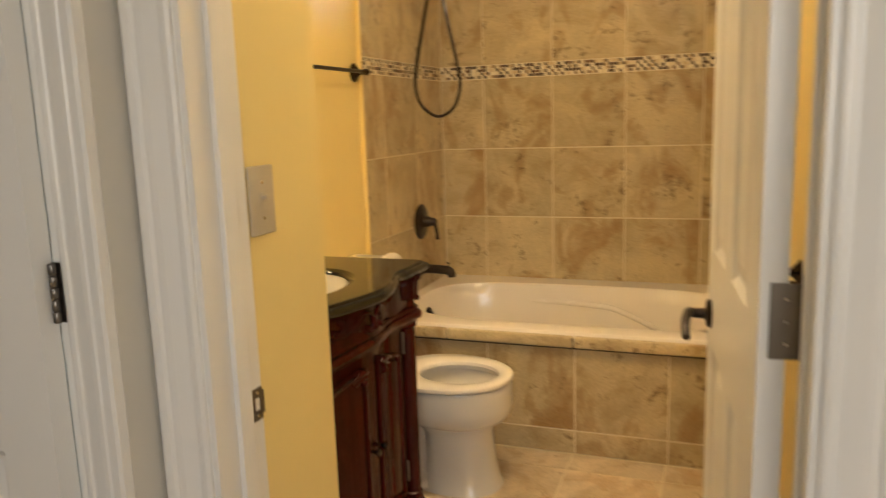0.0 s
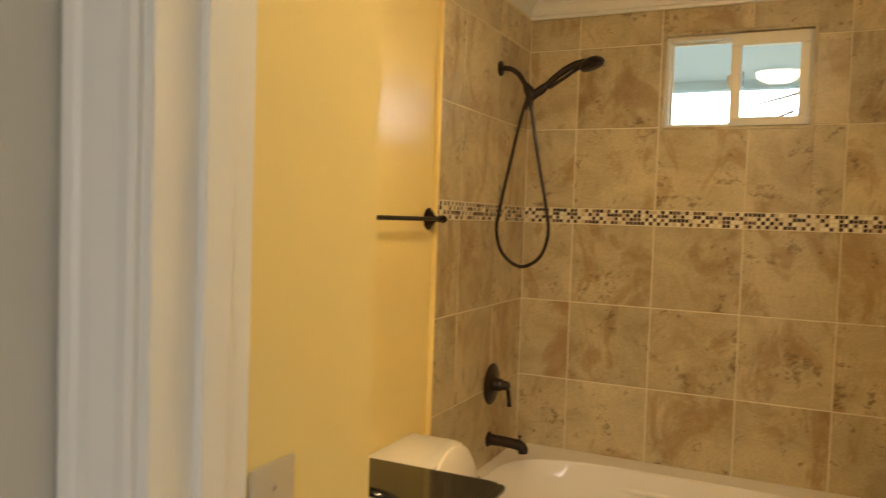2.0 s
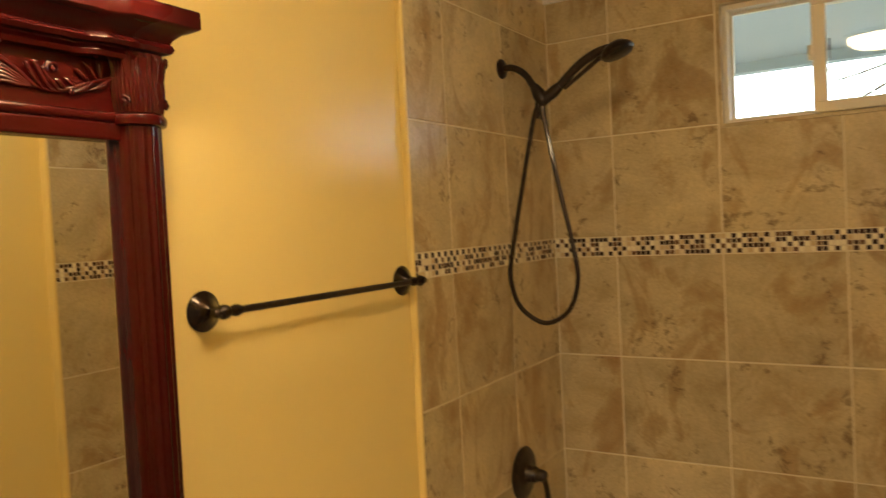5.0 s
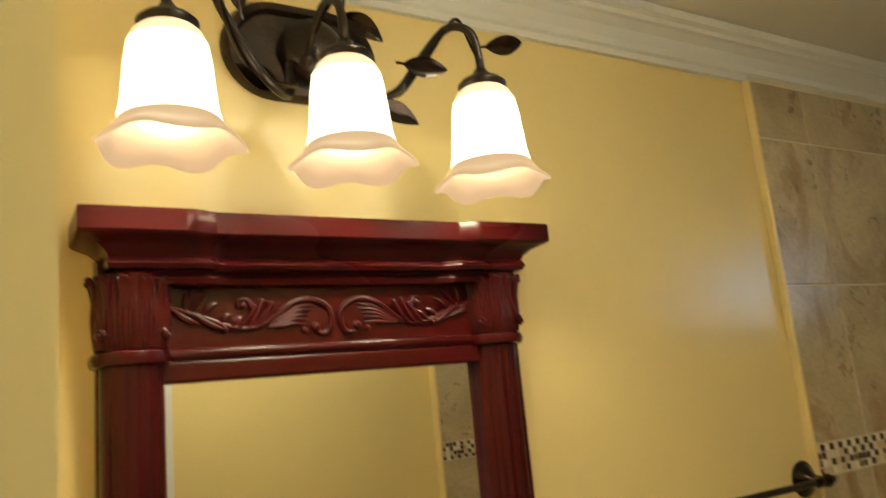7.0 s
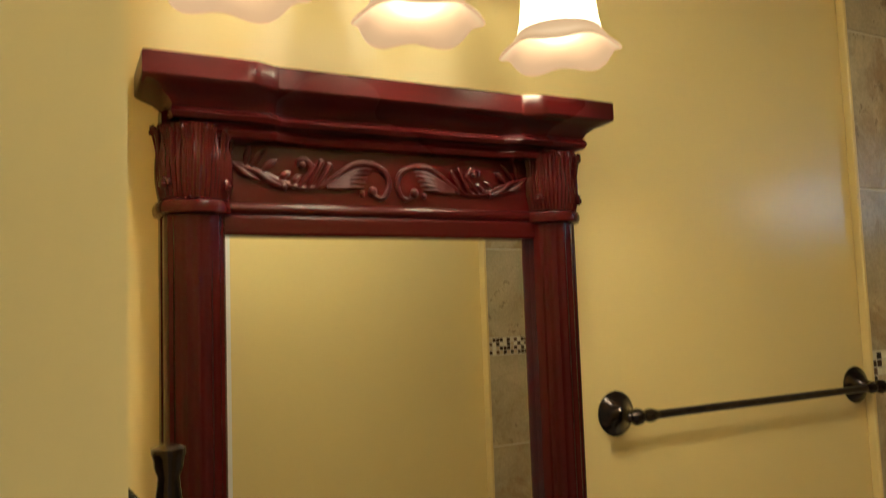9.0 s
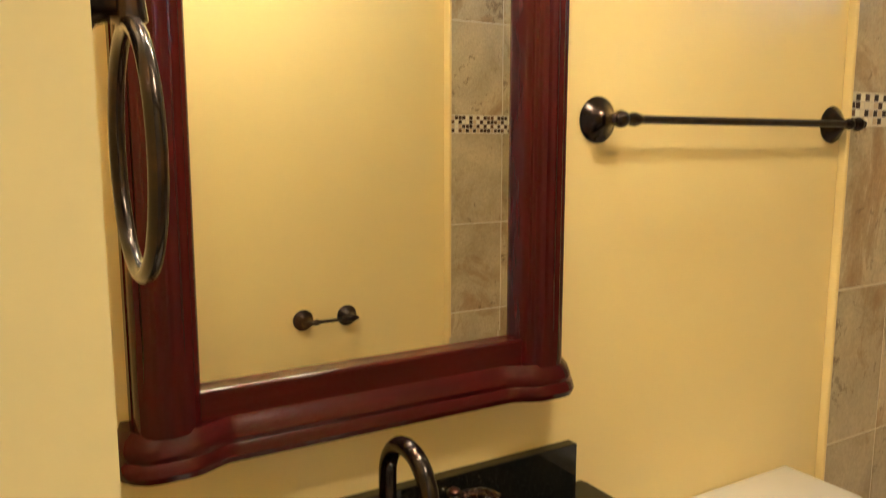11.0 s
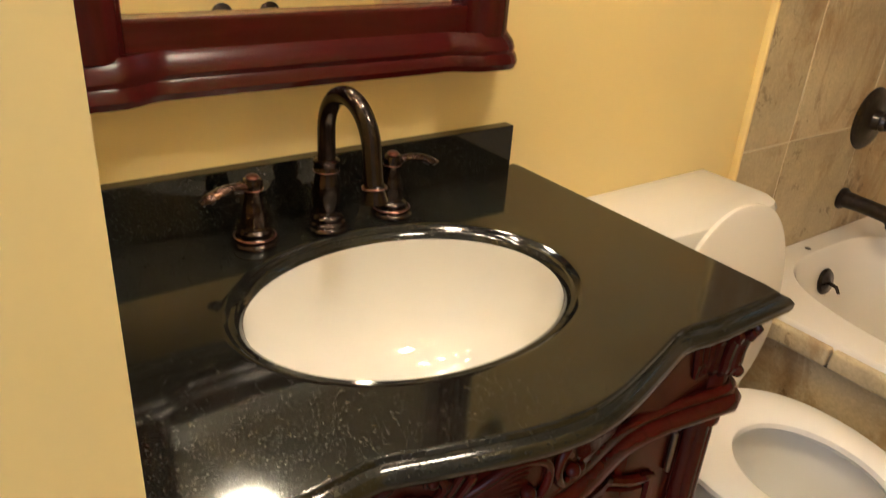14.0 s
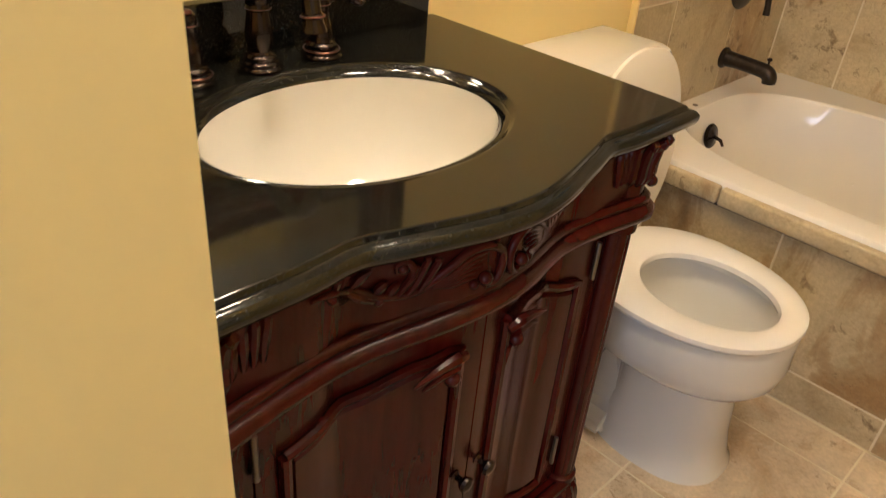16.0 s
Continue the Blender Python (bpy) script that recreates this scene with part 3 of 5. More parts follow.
for ax, ay, z in ((0.176, 0.227, 0.870), (0.171, 0.222, 0.870), (0.170, 0.221, 0.8697), (0.165, 0.216, 0.8655), (0.163, 0.214, 0.8645), (0.159, 0.209, 0.8655), (0.154, 0.204, 0.8625), (0.151, 0.201, 0.857), (0.152, 0.202, 0.8535), (0.168, 0.218, 0.852)):
    ring = []
    for a in angles:
        r = 1 / math.hypot(math.cos(a) / ax, math.sin(a) / ay)
        ring.append((r * math.cos(a), r * math.sin(a), z - 0.85))
    rings.append(ring)
part("slab", loft(bmesh.new(), rings, False, False), granite, countertop, "", True)
bm = bmesh.new()
box(bm, XW + 0.001 - SX, XW + 0.022 - SX, VL - SY, 2.108 - SY, 0.0205, 0.098, 0.0015)
part("backsplash", bm, granite, countertop)

sink = thing("sink", "oval white undermount china basin in the counter", "sink", at=(SX, SY, 0.80))
bm = bmesh.new()
prof = [(0.990, 0.0565), (0.985, 0.045), (0.975, 0.02), (0.945, -0.01), (0.87, -0.05), (0.72, -0.085), (0.5, -0.105), (0.25, -0.115), (0.12, -0.118)]
loft(bm, [[(0.152 * k * math.cos(2 * math.pi * i / 64), 0.2025 * k * math.sin(2 * math.pi * i / 64), z) for i in range(64)] for k, z in prof], False, True)
part("basin", bm, porcelain, sink, "", True)
part("drain", lathe(bmesh.new(), [(0.022, -0.1175), (0.022, -0.1145), (0.016, -0.113), (0.010, -0.1125)], 24), bronze, sink, "dark bronze drain", True)

vanity = thing("vanity_cabinet", "carved dark mahogany vanity cabinet with a bowed front", "vanity", at=(SX, VC, 0.0))


def vp(name, bm, label="", parent=None, smooth=True, material=None):
    if parent is None:
        bmesh.ops.translate(bm, verts=bm.verts, vec=(-SX, -VC, 0))
        return part(name, bm, material or mahogany, vanity, label, smooth)
    o = part(name, bm, material or mahogany, parent, label, smooth)
    o.location = (-SX, -VC, 0)
    return o


FB, FA = -0.846, 0.043                 # cabinet front: flat line and bow


def bowed(bm, y0, y1, zb, zt, base, thick, n=26, bev=0.003):
    """A slab that follows the bowed front; zb, zt: heights as functions of y."""
    rings = []
    for i in range(n + 1):
        y = y0 + (y1 - y0) * i / n
        x = front(y, base, FA)
        a, b = zb(y), zt(y)
        rings.append([(x - thick, y, a), (x - bev, y, a), (x, y, a + bev), (x, y, b - bev), (x - bev, y, b), (x - thick, y, b)])
    return loft(bm, rings)


VY0, VY1 = 1.372, 2.112
bm = bmesh.new()
box(bm, XW + 0.004, -0.87, VY0, VY0 + 0.016, 0.09, 0.838)
box(bm, XW + 0.004, -0.87, VY1 - 0.016, VY1, 0.09, 0.838)
box(bm, XW + 0.004, -0.87, VY0 + 0.016, VY1 - 0.016, 0.09, 0.106)
box(bm, XW + 0.004, XW + 0.012, VY0 + 0.016, VY1 - 0.016, 0.106, 0.838)
vp("body", bm, "", None, False)
bm = bmesh.new()
for a, b, c, d in ((-1.27, -0.93, 0.16, 0.66),):
    rings = []
    for ins, o in ((0, 0.0), (0.004, 0.006), (0.014, 0.007), (0.02, 0.002), (0.05, 0.003)):
        rings.append([(a + ins, VY1 + o, c + ins), (b - ins, VY1 + o, c + ins), (b - ins, VY1 + o, d - ins), (a + ins, VY1 + o, d - ins)])
    loft(bm, rings, False, True)
vp("side_panel", bm, "", None, False)
flat0, flat1 = lambda y: 0.728, lambda y: 0.838
vp("frieze", bowed(bmesh.new(), VY0 + 0.005, VY1 - 0.005, flat0, flat1, FB + 0.010, 0.05))


def waist(y):
    return 0.717 + 0.021 * swell(y)


# waist moulding: follows the bow and turns the corner to the side
ys = [VY0 + (VY1 - 0.004 - VY0) * i / 44 for i in range(45)]
flare = lambda y: 0.020 * max(0.0, (abs(y - VC) - 0.25) / 0.12)
for nm, dz, out, r, fl in (("waist_moulding", -0.002, 0.010, 0.0145, 0.95), ("waist_bead", 0.017, 0.006, 0.0085, 1.0), ("waist_bead", -0.020, 0.002, 0.007, 1.0)):
    path = [(front(y, FB, FA) + out + flare(y), y, waist(y) + dz) for y in ys]
    for _ in range(3):
        path = path[:2] + [tuple(sum(p[c] for p in path[i - 2:i + 3]) / 5 for c in range(3)) for i in range(2, len(path) - 2)] + path[-2:]
    path = path[:-1] + [(FB + out + 0.010, VY1 - 0.010 + out * 0.5, waist(2.1) + dz), (FB + out - 0.008, VY1 + out * 0.8, waist(2.1) + dz), (FB - 0.04, VY1 + out, waist(2.1) + dz), (XW + 0.01, VY1 + out, waist(2.1) + dz)]
    vp(nm, tube(bmesh.new(), path, r, 14, fl))

# corner columns with fluting, corbels and scroll feet
for yc in (VY1 - 0.030, VY0 + 0.030):
    xc = -0.852
    bm = bmesh.new()
    rings = []
    for z, r in ((0.135, 0.026), (0.14, 0.030), (0.152, 0.030), (0.156, 0.024), (0.17, 0.025), (0.66, 0.025), (0.676, 0.024), (0.68, 0.030), (0.69, 0.030), (0.696, 0.026), (0.838, 0.026)):
        ring = []
        for i in range(48):
            a = 2 * math.pi * i / 48
            k = 1 - (0.11 if (i % 6) in (0,) and 0.16 < z < 0.67 else 0)
            ring.append((xc + r * k * math.cos(a), yc + r * k * math.sin(a), z))
        rings.append(ring)
    vp("column", loft(bm, rings))
    for k in range(7):
        a = radians(-75 + 25 * k)
        dx, dy = math.cos(a), math.sin(a)
        pts = [(xc + dx * q, yc + dy * q, z) for q, z in ((0.020, 0.757), (0.030, 0.772), (0.031, 0.795), (0.036, 0.820), (0.046, 0.832), (0.044, 0.822))]
        vp("corbel_leaf", tube(bmesh.new(), smooth_path(pts, 4), [0.004, 0.0075, 0.0075, 0.006, 0.004], 8))
    vp("corbel_bead", ball(bmesh.new(), (xc + 0.032, yc + (0.012 if yc > VC else -0.012), 0.765), 0.009))
    bm = bmesh.new()
    for k in range(6):
        a = radians(-70 + 32 * k)
        dx, dy = math.cos(a), math.sin(a)
        pts = [(xc + dx * q, yc + dy * q, z) for q, z in ((0.012, 0.135), (0.026, 0.115), (0.028, 0.08), (0.022, 0.045), (0.030, 0.018), (0.048, 0.010), (0.055, 0.022), (0.047, 0.030))]
        tube(bm, smooth_path(pts, 4), [0.010, 0.014, 0.014, 0.012, 0.010, 0.006], 8)
    lathe(bm, [(0.026, 0.0), (0.028, 0.02), (0.022, 0.05), (0.030, 0.1), (0.032, 0.13)], 20, Matrix.Translation((xc, yc, 0)))
    vp("foot", bm, "carved scroll foot")

# base rail
bm = bmesh.new()
bowed(bm, VY0 + 0.02, VY1 - 0.02, lambda y: 0.085 + 0.02 * math.cos((y - VC) * 9), lambda y: 0.142, FB + 0.004, 0.03)
vp("base_rail", bm)
path = [(front(y, FB, FA) + 0.012, y, 0.135) for y in ys[2:-2]]
vp("base_moulding", tube(bmesh.new(), path, 0.012, 12))

# stiles and doors
for a, b in ((VY0 + 0.056, VY0 + 0.078), (VY1 - 0.078, VY1 - 0.056)):
    vp("stile", bowed(bmesh.new(), a, b, lambda y: 0.142, waist, FB - 0.006, 0.02, 6))
for k, (a, b) in enumerate(((VY0 + 0.080, VC - 0.0012), (VC + 0.0012, VY1 - 0.080))):
    dtop = lambda y: waist(y) - 0.015
    door = vp("cabinet_door", bowed(bmesh.new(), a, b, lambda y: 0.148, dtop, FB - 0.004, 0.02))
    inner, outer = (b - 0.040, a + 0.034) if k == 0 else (a + 0.040, b - 0.034)
    lo, hi = min(inner, outer), max(inner, outer)

    def arch(y, lo=lo, hi=hi, k=k):
        q = (y - lo) / (hi - lo)
        q = q if k == 0 else 1 - q
        return 0.617 + 0.058 * (0.6 * q + 0.4 * q * q * (3 - 2 * q))

    path = []
    n = 16
    for i in range(n + 1):
        y = lo + (hi - lo) * i / n
        path.append((front(y, FB + 0.0, FA), y, arch(y)))
    loop = path + [(front(hi, FB, FA), hi, z) for z in (0.5, 0.35, 0.2)] + [(front(lo + (hi - lo) * (1 - i / 8), FB, FA), lo + (hi - lo) * (1 - i / 8), 0.186) for i in range(9)] + [(front(lo, FB, FA), lo, z) for z in (0.2, 0.35, 0.5)]
    loop.append(loop[0])
    bm = tube(bmesh.new(), loop, 0.0075, 8, 1.0)
    part("panel_moulding", bm, mahogany, door, "", True)
    bm = bmesh.new()
    bowed(bm, lo + 0.012, hi - 0.012, lambda y: 0.200, lambda y: arch(y) - 0.014, FB + 0.0015, 0.008, 14, 0.004)
    part("raised_panel", bm, mahogany, door, "", True)
    # carved bracket under the arch's high corner
    sg = 1 if k == 0 else -1
    bm = bmesh.new()
    cx = front(inner, FB, FA) + 0.004
    tube(bm, smooth_path([(cx, inner - sg * 0.075, 0.657), (cx + 0.003, inner - sg * 0.045, 0.667), (cx + 0.004, inner - sg * 0.015, 0.670), (cx + 0.003, inner + sg * 0.004, 0.665)], 5), [0.002, 0.006, 0.009, 0.006], 8)
    tube(bm, smooth_path([(cx, inner - sg * 0.060, 0.645), (cx + 0.003, inner - sg * 0.035, 0.655), (cx + 0.004, inner - sg * 0.012, 0.658)], 5), [0.002, 0.005, 0.008], 8)
    ball(bm, (cx + 0.003, inner - sg * 0.016, 0.642), 0.011)
    tube(bm, [(cx, inner - sg * 0.004, 0.635), (cx, inner - sg * 0.002, 0.595)], [0.006, 0.002], 8)
    part("carved_bracket", bm, mahogany, door, "", True)
    ky = VC - 0.022 if k == 0 else VC + 0.022
    kn = part("knob", lathe(bmesh.new(), [(0.008, 0), (0.008, 0.002), (0.0045, 0.005), (0.0045, 0.012), (0.009, 0.016), (0.0115, 0.021), (0.010, 0.026), (0.004, 0.0285)], 18, pose(0, 0, 0, 0, 90, 0)), bronze, door, "dark bronze knob", True)
    kn.location = (front(ky, FB, FA) - 0.004 - SX + SX, ky, 0.445)
    yh = a - 0.001 if k == 0 else b + 0.001
    for z in (0.24, 0.64):
        bm = bmesh.new()
        lathe(bm, [(0.0035, z - 0.032), (0.004, z - 0.03), (0.004, z + 0.03), (0.0035, z + 0.032)], 10, Matrix.Translation((front(yh, FB, FA) + 0.001, yh, 0)))
        part("hinge", bm, steel, door, "dark steel hinge pin", True)
    for c in door.children:
        c.location = Vector(c.location) + Vector((-SX, -VC, 0))

# carving on the frieze: two S-scrolls with leaves, mirrored on the middle
for sg in (-1, 1):
    bm = bmesh.new()

    def q(pts, lift=0.002):
        return smooth_path([(front(VC + sg * u, FB + 0.010, FA) + lift, VC + sg * u, 0.750 + v * 0.98) for u, v in pts], 5)
    leaf_scroll(bm, q, 1.35)
    vp("carved_scroll", bm, "carved leaf scroll")
    for j in range(4):
        vp("end_leaf", tube(bmesh.new(), q([(0.282 + 0.010 * j, 0.020), (0.280 + 0.011 * j, 0.045), (0.276 + 0.013 * j, 0.066), (0.280 + 0.013 * j, 0.078)]), [0.003, 0.0065, 0.006, 0.002], 8))

# ---- faucet ----
faucet = thing("faucet", "oil rubbed bronze gooseneck faucet with two levers", "faucet", at=(-1.243, 1.732, 0.8705))
BASE = [(0.029, 0), (0.030, 0.003), (0.0285, 0.006), (0.0265, 0.007), (0.0265, 0.011), (0.024, 0.0135), (0.022, 0.014), (0.0225, 0.019), (0.020, 0.022), (0.017, 0.023)]
part("spout_base", lathe(bmesh.new(), BASE + [(0.0155, 0.026), (0.0185, 0.040), (0.0190, 0.052), (0.0165, 0.068), (0.0145, 0.080)], 28), bronze, faucet, "", True)
part("ring", lathe(bmesh.new(), [(0.0150, 0.079), (0.0170, 0.081), (0.0172, 0.084), (0.0160, 0.086), (0.0160, 0.091), (0.0172, 0.093), (0.0172, 0.096), (0.014, 0.098)], 24), bronze, faucet, "", True)
part("ring", lathe(bmesh.new(), [(0.0168, 0.0815), (0.0178, 0.0825), (0.0168, 0.0835)], 24), copper_edge, faucet, "worn copper ring", True)
arc = [(0, 0, 0.094), (0, 0, 0.125)] + [(0.0565 - 0.0565 * math.cos(radians(a)), 0, 0.137 + 0.0565 * math.sin(radians(a))) for a in range(10, 181, 12)] + [(0.117, 0, 0.115), (0.120, 0, 0.103)]
part("spout", tube(bmesh.new(), smooth_path(arc, 3), 0.0118, 18), bronze, faucet, "", True)
tip = pose(0.120, 0, 0.104, 0, 174, 0)
part("spout_tip", lathe(bmesh.new(), [(0.0125, 0), (0.015, 0.003), (0.0125, 0.006), (0.013, 0.010), (0.0165, 0.019), (0.0165, 0.022), (0.012, 0.023)], 24, tip), bronze, faucet, "", True)
part("outlet_ring", lathe(bmesh.new(), [(0.0150, 0.002), (0.0158, 0.003), (0.0150, 0.004)], 24, tip), copper_edge, faucet, "worn copper ring", True)
for sg in (-1, 1):
    h = part("handle", lathe(bmesh.new(), BASE + [(0.0155, 0.026), (0.0165, 0.034), (0.0135, 0.050), (0.0105, 0.066), (0.0110, 0.070), (0.0125, 0.073), (0.0125, 0.083), (0.011, 0.087), (0.006, 0.089)], 26), bronze, faucet, "bronze lever handle", True)
    h.location = (0.0, sg * 0.102, 0)
    part("lever", tube(bmesh.new(), smooth_path([(0, sg * 0.006, 0.078), (0.002, sg * 0.022, 0.081), (0.005, sg * 0.042, 0.079), (0.008, sg * 0.060, 0.072), (0.010, sg * 0.070, 0.070)], 5), [0.0085, 0.0070, 0.0085, 0.0100, 0.004], 12, 0.66), bronze_worn, h, "lever worn to copper", True)
    part("edge_ring", lathe(bmesh.new(), [(0.0122, 0.0735), (0.0134, 0.0745), (0.0122, 0.0755)], 22), copper_edge, h, "", True)
    part("base_ring", lathe(bmesh.new(), [(0.0262, 0.0105), (0.0272, 0.0115), (0.0262, 0.0125)], 26), copper_edge, h, "", True)
    part("cap", lathe(bmesh.new(), [(0.008, 0.0875), (0.0085, 0.090), (0.006, 0.0925), (0.002, 0.093)], 18), copper_edge, h, "", True)

# ---- mirror ----
MC = 1.733
mirror = thing("mirror", "wall mirror in a carved red cherry frame", "mirror", at=(XW, MC + 0.009, 1.050))
mirror.scale = (0.74, 1.012, 1.012)


def mp(name, bm, label="", smooth=True, material=None, parent=None):
    bmesh.ops.translate(bm, verts=bm.verts, vec=(-XW, -MC, -1.05))
    return part(name, bm, material or cherry, parent or mirror, label, smooth)


GL, GR, GB, GT = 1.505, 1.967, 1.145, 1.752
mp("backing_board", boxes((XW + 0.002, XW + 0.030, 1.43, 2.036, 1.07, 1.905)), "", False)
bm = loft(bmesh.new(), [[(XW + x, GL - 0.008, GB - 0.01 + i), (XW + x, GR + 0.008 - i, GB - 0.01 + i), (XW + x, GR + 0.008 - i, GT + 0.01), (XW + x, GL - 0.008, GT + 0.01)] for x, i in ((0.032, 0.0), (0.0376, 0.0), (0.038, 0.024))])
mp("glass", bm, "clear silvered mirror glass", False, mirror_mat)
for c, d in ((GT - 0.004, 1.775), (1.105, GB)):
    mp("rail", box(bmesh.new(), XW + 0.03, XW + 0.062, GL - 0.03, GR + 0.03, c, d, 0.004), "", False, cherry_h)
for sg, ya in ((1, GL), (-1, GR)):
    bm = loft(bmesh.new(), [[(XW + 0.03, ya, z), (XW + 0.05, ya, z), (XW + 0.062, ya - sg * 0.010, z), (XW + 0.062, ya - sg * 0.03, z), (XW + 0.03, ya - sg * 0.03, z)] for z in (GB, GT)])
    mp("inner_stile", bm, "", False)
mp("frieze_board", boxes((XW + 0.030, XW + 0.055, 1.43, 2.036, 1.775, 1.90)), "", False, cherry_h)
mp("bead", tube(bmesh.new(), [(XW + 0.058, 1.47, 1.783), (XW + 0.058, 2.0, 1.783)], 0.0075, 14), "", True, cherry_h)

for yc in (1.4675, 1.9985):
    rings = []
    for z in np.linspace(1.105, 1.775, 16):
        ring = []
        nn = 45
        deep = 1.0 if 1.15 < z < 1.735 else 0.0
        for i in range(nn + 1):
            a = math.pi * i / nn
            r = 0.036
            f = abs(math.sin(a * 8.0)) ** 1.5
            k = 1 - 0.085 * deep * f * (1 if 0.5 < a < 2.64 else 0)
            ring.append((XW + 0.055 + r * k * math.sin(a) * 1.15, yc - r * k * math.cos(a), z))
        ring += [(XW + 0.012, yc + 0.036, z), (XW + 0.012, yc - 0.036, z)]
        rings.append(ring)
    mp("column", loft(bmesh.new(), rings), "fluted half-round column")
    bm = bmesh.new()
    prof = [(0.037, 1.770), (0.044, 1.773), (0.046, 1.780), (0.044, 1.787), (0.037, 1.791)]
    loft(bm, [[(XW + 0.055 + r * 1.15 * math.sin(math.pi * i / 24), yc - r * math.cos(math.pi * i / 24), z) for i in range(25)] + [(XW + 0.012, yc + r, z), (XW + 0.012, yc - r, z)] for r, z in prof])
    mp("collar", bm)
    # capital: a barrel of overlapping ribbed leaves, with a small scroll at each foot
    rings = []
    for j in range(15):
        f = j / 14
        z = 1.791 + 0.090 * f
        r0 = 0.0385 + 0.0045 * math.sin(math.pi * min(1.0, f * 1.15)) + 0.004 * max(0.0, f - 0.75) / 0.25
        ring = []
        for i in range(121):
            a = math.pi * i / 120
            leafy = abs(math.sin(2.5 * a + 0.5))                     # broad leaves, with a valley between
            ribs = math.cos(a * 44 + 3.0 * math.sin(2.5 * a) * f)    # fine ribs that fan upwards
            edge = 0.0045 * max(0.0, f - 0.62 - 0.25 * leafy)
            r = r0 + 0.0022 * leafy + 0.0011 * ribs * (1 - 0.5 * f * f) - edge
            ring.append((XW + 0.055 + 1.12 * r * math.sin(a), yc - r * math.cos(a), z))
        ring += [(XW + 0.012, yc + r0, z), (XW + 0.012, yc - r0, z)]
        rings.append(ring)
    mp("capital", loft(bmesh.new(), rings), "carved acanthus capital")
    for k in range(6):
        a = math.pi * (0.07 + 0.86 * k / 5)
        bm = bmesh.new()
        for off in (-0.12, -0.04, 0.04, 0.12):
            pts = []
            for r, z in ((0.0435, 1.838), (0.0445, 1.856), (0.047, 1.872 - 0.5 * abs(off) * 0.06), (0.0505, 1.8795 - abs(off) * 0.06), (0.0515, 1.875 - abs(off) * 0.06)):
                b = a + off * (0.5 + 0.5 * (z - 1.838) / 0.04)
                pts.append((XW + 0.055 + 1.12 * math.sin(b) * r, yc - math.cos(b) * r, z))
            tube(bm, smooth_path(pts, 4), [0.0010, 0.0030, 0.0034, 0.0028, 0.0012], 7)
        mp("leaf_tip", bm)
    inner = 1 if yc < MC else -1
    for sg in (inner, -inner):
        a0 = 0.62 if sg < 0 else math.pi - 0.62
        bm = bmesh.new()
        spiral = []
        for t in range(9):
            b, h = a0 + 0.17 * math.cos(t * 0.85) * (1 - t / 11), 1.806 + 0.0085 * math.sin(t * 0.85) * (1 - t / 11)
            spiral.append((XW + 0.055 + 1.12 * 0.0455 * math.sin(b), yc - 0.0455 * math.cos(b), h))
        tube(bm, smooth_path(spiral, 3), [0.0036, 0.0032, 0.0018], 8)
        ball(bm, (XW + 0.055 + 1.12 * 0.0465 * math.sin(a0), yc - 0.0465 * math.cos(a0), 1.806), 0.0048)
        mp("scroll", bm)

# cornice: end blocks stand forward, the middle steps back through a cove
def cornice_front(y, out):
    d = abs(y - MC)
    e = 0.208
    w = 0.038
    k = 0 if d < e - w else (1 if d > e else (d - e + w) / w)
    k = k * k * (3 - 2 * k)
    return XW + out + 0.008 + 0.017 * k


ys2 = sorted(set([1.405 + 0.655 * i / 40 for i in range(41)] + [MC + s * (0.204 - 0.034 * j / 12) for s in (-1, 1) for j in range(13)]))
rings = []
for out, dy, z in ((0.060, 0.050, 1.866), (0.070, 0.046, 1.868), (0.075, 0.044, 1.875), (0.070, 0.046, 1.882), (0.072, 0.044, 1.884), (0.088, 0.036, 1.885), (0.094, 0.033, 1.891), (0.089, 0.035, 1.898), (0.084, 0.036, 1.900), (0.088, 0.032, 1.907), (0.098, 0.022, 1.915), (0.117, 0.007, 1.921), (0.126, 0.002, 1.924), (0.128, 0.0, 1.926), (0.128, 0.0, 1.951), (0.126, 0.002, 1.953)):
    lo, hi = 1.402 + dy, 2.074 - dy
    ring = [(XW + 0.002, lo, z)]
    for y in ys2:
        yy = lo + (hi - lo) * (y - 1.405) / 0.655
        ring.append((cornice_front(y, out - 0.004), yy, z))
    ring.append((XW + 0.002, hi, z))
    rings.append(ring)
mp("cornice", loft(bmesh.new(), rings), "moulded cherry cornice", True, cherry_satin)

# foot rail with bulging ends
rings = []
ys3 = [1.408 + 0.65 * i / 48 for i in range(49)]
for out, z, dy in ((0.072, 1.056, 0.006), (0.082, 1.058, 0.001), (0.086, 1.066, 0), (0.082, 1.076, 0.001), (0.078, 1.080, 0.004), (0.080, 1.086, 0.004), (0.076, 1.096, 0.006), (0.066, 1.104, 0.010), (0.062, 1.110, 0.012)):
    lo, hi = 1.408 + dy, 2.058 - dy
    ring = [(XW + 0.002, lo, z)]
    for i, y in enumerate(ys3):
        d = abs(y - MC)
        k = 0 if d < 0.20 else min(1.0, (d - 0.20) / 0.05)
        k = k * k * (3 - 2 * k)
        endr = max(0.0, (d - 0.285) / 0.04)
        ring.append((XW + out + 0.026 * k - 0.045 * endr ** 2.2, lo + (hi - lo) * i / 48, z))
    ring.append((XW + 0.002, hi, z))
    rings.append(ring)
mp("foot_rail", loft(bmesh.new(), rings), "moulded cherry foot rail", True, cherry_h)

